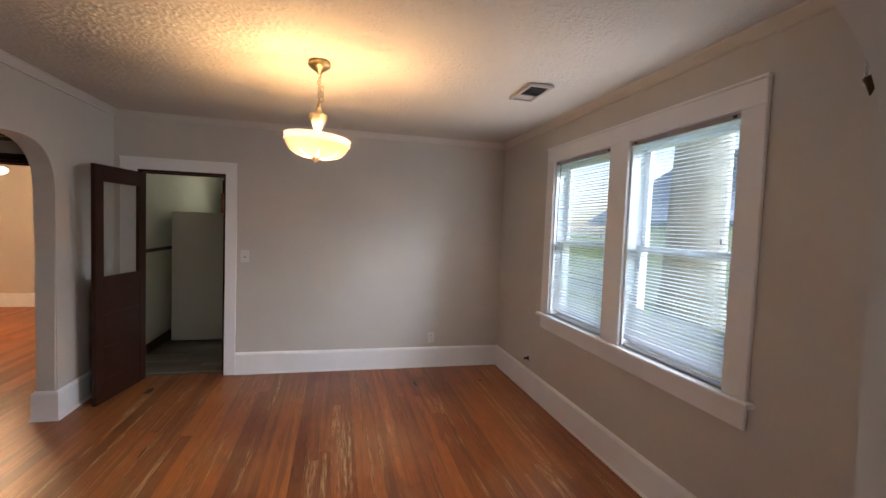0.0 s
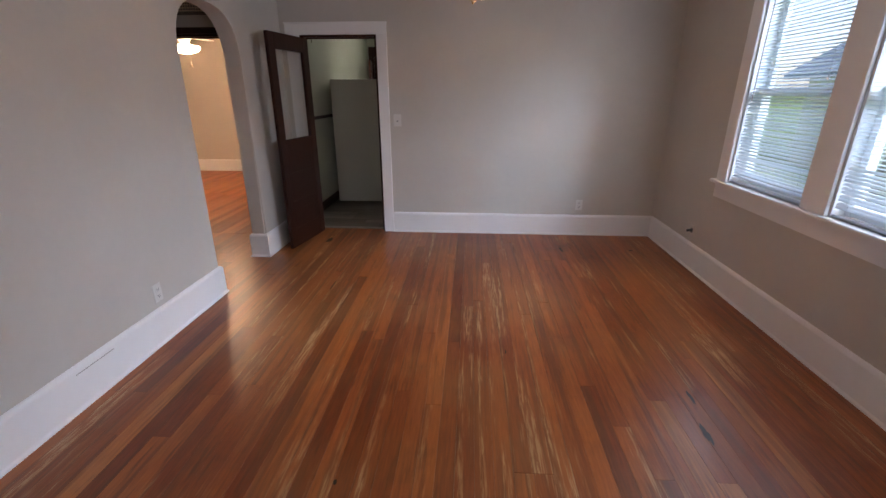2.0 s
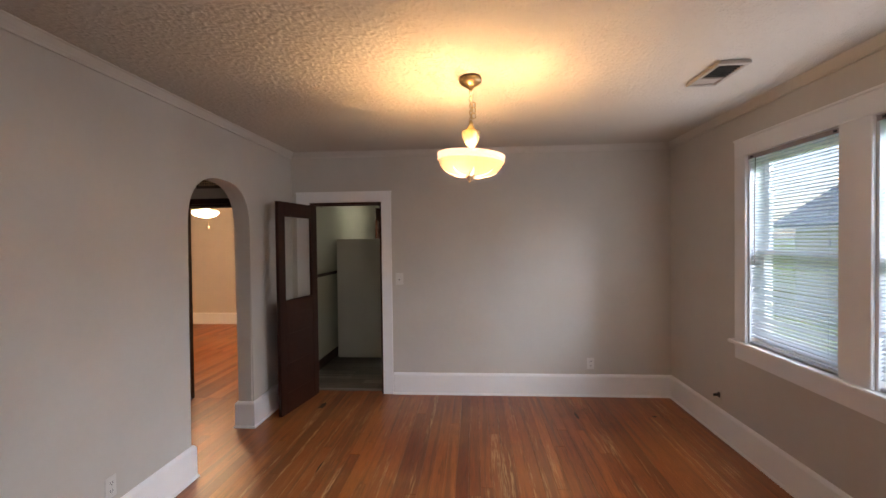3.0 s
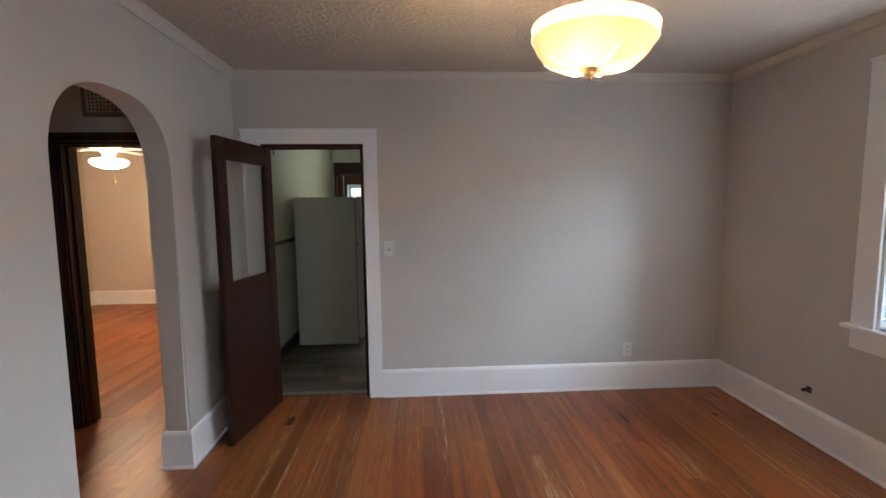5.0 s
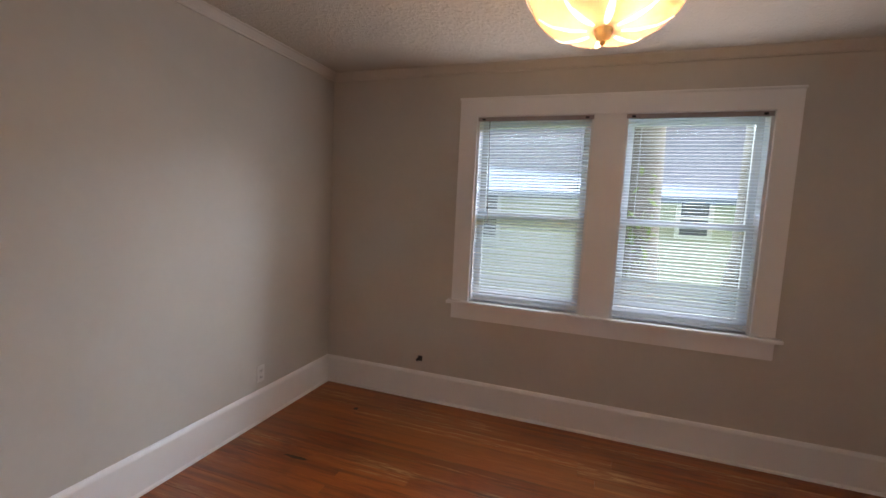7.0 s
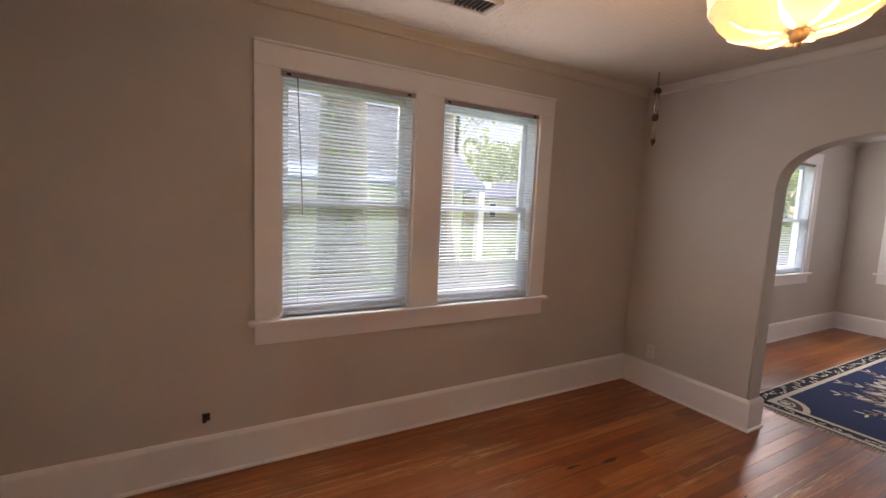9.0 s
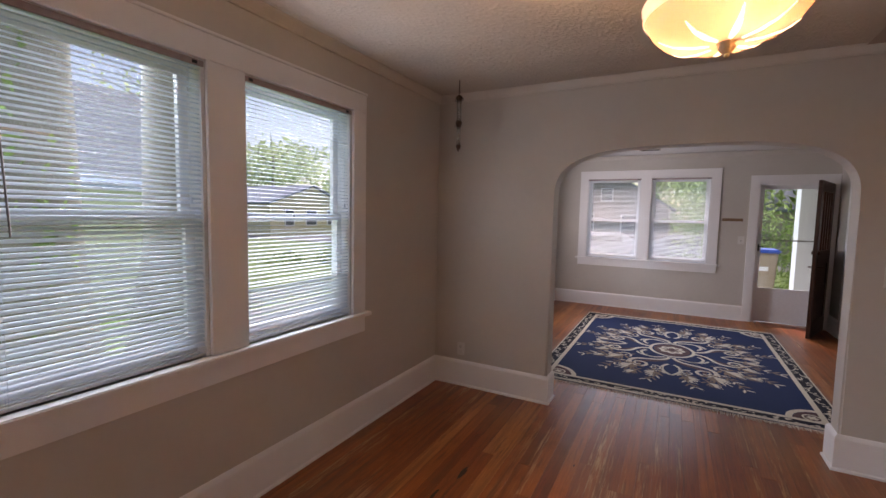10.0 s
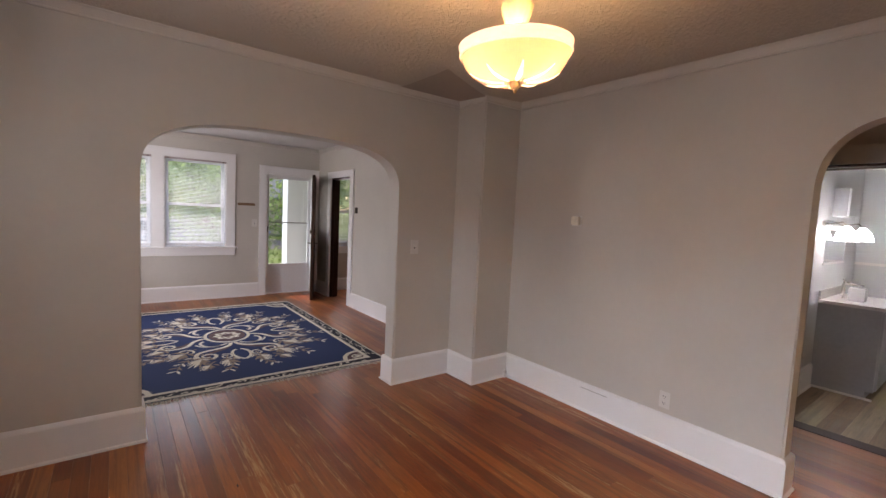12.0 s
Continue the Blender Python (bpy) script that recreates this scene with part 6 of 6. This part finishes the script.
def car(x, y, heading, colour, label):
    c = thing("parked_car", pose(x, y, GZ + 0.03, 0, 0, heading), label, "car", "parked cars")
    body = [(-2.2, 0.35), (-2.2, 0.75), (-1.95, 0.92), (-1.25, 0.98), (-0.55, 1.42), (0.75, 1.45), (1.55, 1.02), (2.05, 0.95), (2.22, 0.70), (2.22, 0.35)]
    bm = bmesh.new()
    a = [bm.verts.new((px, -0.86, pz)) for px, pz in body]
    b = [bm.verts.new((px, 0.86, pz)) for px, pz in body]
    for i in range(len(body)):
        j = (i + 1) % len(body)
        bm.faces.new((a[i], a[j], b[j], b[i]))
    bm.faces.new(a[::-1]), bm.faces.new(b)
    for v in bm.verts:
        if v.co.z > 1.2:
            v.co.y *= 0.82
    bmesh.ops.bevel(bm, geom=list(bm.edges), offset=0.05, segments=2, affect="EDGES", clamp_overlap=True)
    part("body", bm, plain("car_paint", colour, 0.25, 0.2) if "car_paint" not in bpy.data.materials else bpy.data.materials["car_paint"], c, "", True)
    for s in (-1, 1):
        part("side_window", boxes((-0.5, 0.95, *sorted((s * 0.80, s * 0.86)), 1.02, 1.32), bev=0.02), bpy.data.materials["dim_window"], c, "dark side glass")
        for px in (-1.35, 1.35):
            bm = bmesh.new()
            tube(bm, [(px, s * 0.72, 0.31), (px, s * 0.90, 0.31)], 0.31, seg=20)
            part("wheel", bm, BLACK, c)
    part("tail_light", boxes((-2.24, -2.19, 0.55, 0.80, 0.72, 0.88)), plain("red_lens", (0.4, 0.02, 0.02), 0.2), c)
    return c


car(2.6, -16.5, 10, (0.26, 0.29, 0.33), "silver parked car on the street")
car(-0.6, -16.2, 0, (0.7, 0.7, 0.7), "silver parked car on the street")

# ---------------------------------------------------------------- floor boards


def plank_mesh(cache, length, width, thick, mat, along):
    key = (round(length, 1), width)
    if key in cache:
        return cache[key]
    bm = bmesh.new()
    L, b = key[0] - 0.0004, 0.0006
    g = 0.0002
    x0, x1, y0, y1 = g, width - g, 0.0, L
    low = [bm.verts.new(p) for p in ((x0, y0, -thick), (x1, y0, -thick), (x1, y1, -thick), (x0, y1, -thick))]
    mid = [bm.verts.new(p) for p in ((x0, y0, -b), (x1, y0, -b), (x1, y1, -b), (x0, y1, -b))]
    hi = [bm.verts.new(p) for p in ((x0 + b, y0 + b, 0), (x1 - b, y0 + b, 0), (x1 - b, y1 - b, 0), (x0 + b, y1 - b, 0))]
    for p, q in ((low, mid), (mid, hi)):
        for i in range(4):
            bm.faces.new((p[i], p[(i + 1) % 4], q[(i + 1) % 4], q[i]))
    bm.faces.new(hi)
    cache[key] = finish(bm, "plank", mat)
    return cache[key]


def lay_planks(parent, x0, x1, y0, y1, width, mat, along, seed, lengths, z=0.0):
    """Boards side by side, butted at random. along y: rows step in x; along x: rows step in y."""
    rnd = random.Random(seed)
    cache = {}
    a0, a1, b0, b1 = (x0, x1, y0, y1) if along == "y" else (y0, y1, x0, x1)
    a = a0
    while a < a1 - 0.004:
        w = width if a + width <= a1 + 0.02 else round(a1 - a, 3)
        b = b0
        first = True
        while b < b1 - 0.05:
            L = rnd.choice(lengths) * (rnd.choice((0.4, 0.6, 0.8, 1.0)) if first else 1.0)
            L = min(round(L, 1), round(b1 - b, 1))
            if b1 - b - L < 0.4:
                L = round(b1 - b, 1)
            L = max(L, 0.1)
            ob = new("plank", plank_mesh(cache, L, w, 0.02, mat, along))
            dz = z + rnd.uniform(-0.0007, 0.0004)
            ob.matrix_basis = pose(a, b, dz) if along == "y" else pose(b, a + w, dz, 0, 0, -90)
            ob.parent = parent
            b += L
            first = False
        a += width


floor = thing("floor", pose(0, 0, 0), "worn red-brown heart pine board floor", "floor", "", "structure")
lay_planks(floor, W_X, E_X, LR_S - 0.1, N_Y + 0.115, 0.083, PINE, "y", 5, (1.6, 2.2, 2.8, 3.4))
kfloor = thing("floor_kitchen", pose(0, 0, 0), "grey wood-look vinyl plank kitchen floor", "floor", "", "structure")
lay_planks(kfloor, -2.075, E_X, N_Y + 0.118, 9.95, 0.17, VINYL, "x", 6, (0.9, 1.2), -0.001)


def joined_planks(name, x0, x1, y0, y1, width, mat, seed, label, along="y"):
    rnd = random.Random(seed)
    cos, faces = [], []
    a0, a1, b0, b1 = (x0, x1, y0, y1) if along == "y" else (y0, y1, x0, x1)
    a = a0
    while a < a1 - 0.004:
        w = min(width, a1 - a)
        b = b0
        while b < b1 - 0.02:
            L = min(rnd.uniform(1.2, 3.0), b1 - b)
            e = 0.0009
            z = rnd.uniform(-0.0006, 0.0004)
            k = len(cos)
            pts = [(a, b, -0.02), (a + w, b, -0.02), (a + w, b + L, -0.02), (a, b + L, -0.02), (a + e, b + e, z), (a + w - e, b + e, z), (a + w - e, b + L - e, z), (a + e, b + L - e, z)]
            cos += pts if along == "y" else [(q, p, r) for p, q, r in pts]
            faces += [(k + 4, k + 5, k + 6, k + 7), (k, k + 1, k + 5, k + 4), (k + 1, k + 2, k + 6, k + 5), (k + 2, k + 3, k + 7, k + 6), (k + 3, k, k + 4, k + 7)]
            b += L
        a += width
    bm = bmesh.new()
    vs = [bm.verts.new(c) for c in cos]
    for f in faces:
        bm.faces.new([vs[i] for i in f])
    return solid(name, bm, mat, label, "floor", "structure")


joined_planks("floor_hall", HALL_W - 0.05, W_X, 2.4, HALL_N + T, 0.083, PINE_JOIN, 7, "red-brown pine board hall floor")
joined_planks("floor_bedroom", -6.0, -2.215, HALL_N + T, 8.66, 0.083, PINE_JOIN, 8, "red-brown pine board bedroom floor")
joined_planks("floor_front_room", -5.46, LR_W, LR_S, 0.36, 0.083, PINE_JOIN, 9, "red-brown pine board front room floor")
joined_planks("floor_bathroom", -6.0, HALL_W - 0.05, 2.63, 4.28, 0.15, VINYL_BATH, 10, "brown wood-look bathroom floor", "x")

# knots and burns in the old boards
burn = plain("dark_floor_burn", (0.028, 0.012, 0.007), 0.45, 0, 0.4, 90)


def floor_mark(x, y, w, length, seed, name="floor_knot"):
    """An uneven dark mark drawn out along the board."""
    rnd = random.Random(seed)
    bm = bmesh.new()
    n = 18
    vs = []
    for k in range(n):
        a = 2 * math.pi * k / n
        r = rnd.uniform(0.6, 1.0)
        vs.append(bm.verts.new((w / 2 * r * math.cos(a), length / 2 * r * math.sin(a), 0)))
    bm.faces.new(vs)
    ob = part(name, bm, burn, floor, "dark knot or burn in the boards")
    ob.matrix_basis = pose(x, y, 0.0012)


for k, (x, y, w, length) in enumerate(((-1.60, 4.41, 0.07, 0.19), (0.85, 4.26, 0.030, 0.20), (1.55, 4.26, 0.05, 0.045), (1.09, 1.98, 0.022, 0.13), (1.04, 1.72, 0.035, 0.16), (-1.21, 3.25, 0.014, 0.2), (0.15, 2.35, 0.012, 0.05), (-0.62, 1.35, 0.02, 0.03), (0.47, 1.30, 0.012, 0.04))):
    floor_mark(x, y, w, length, 50 + k)
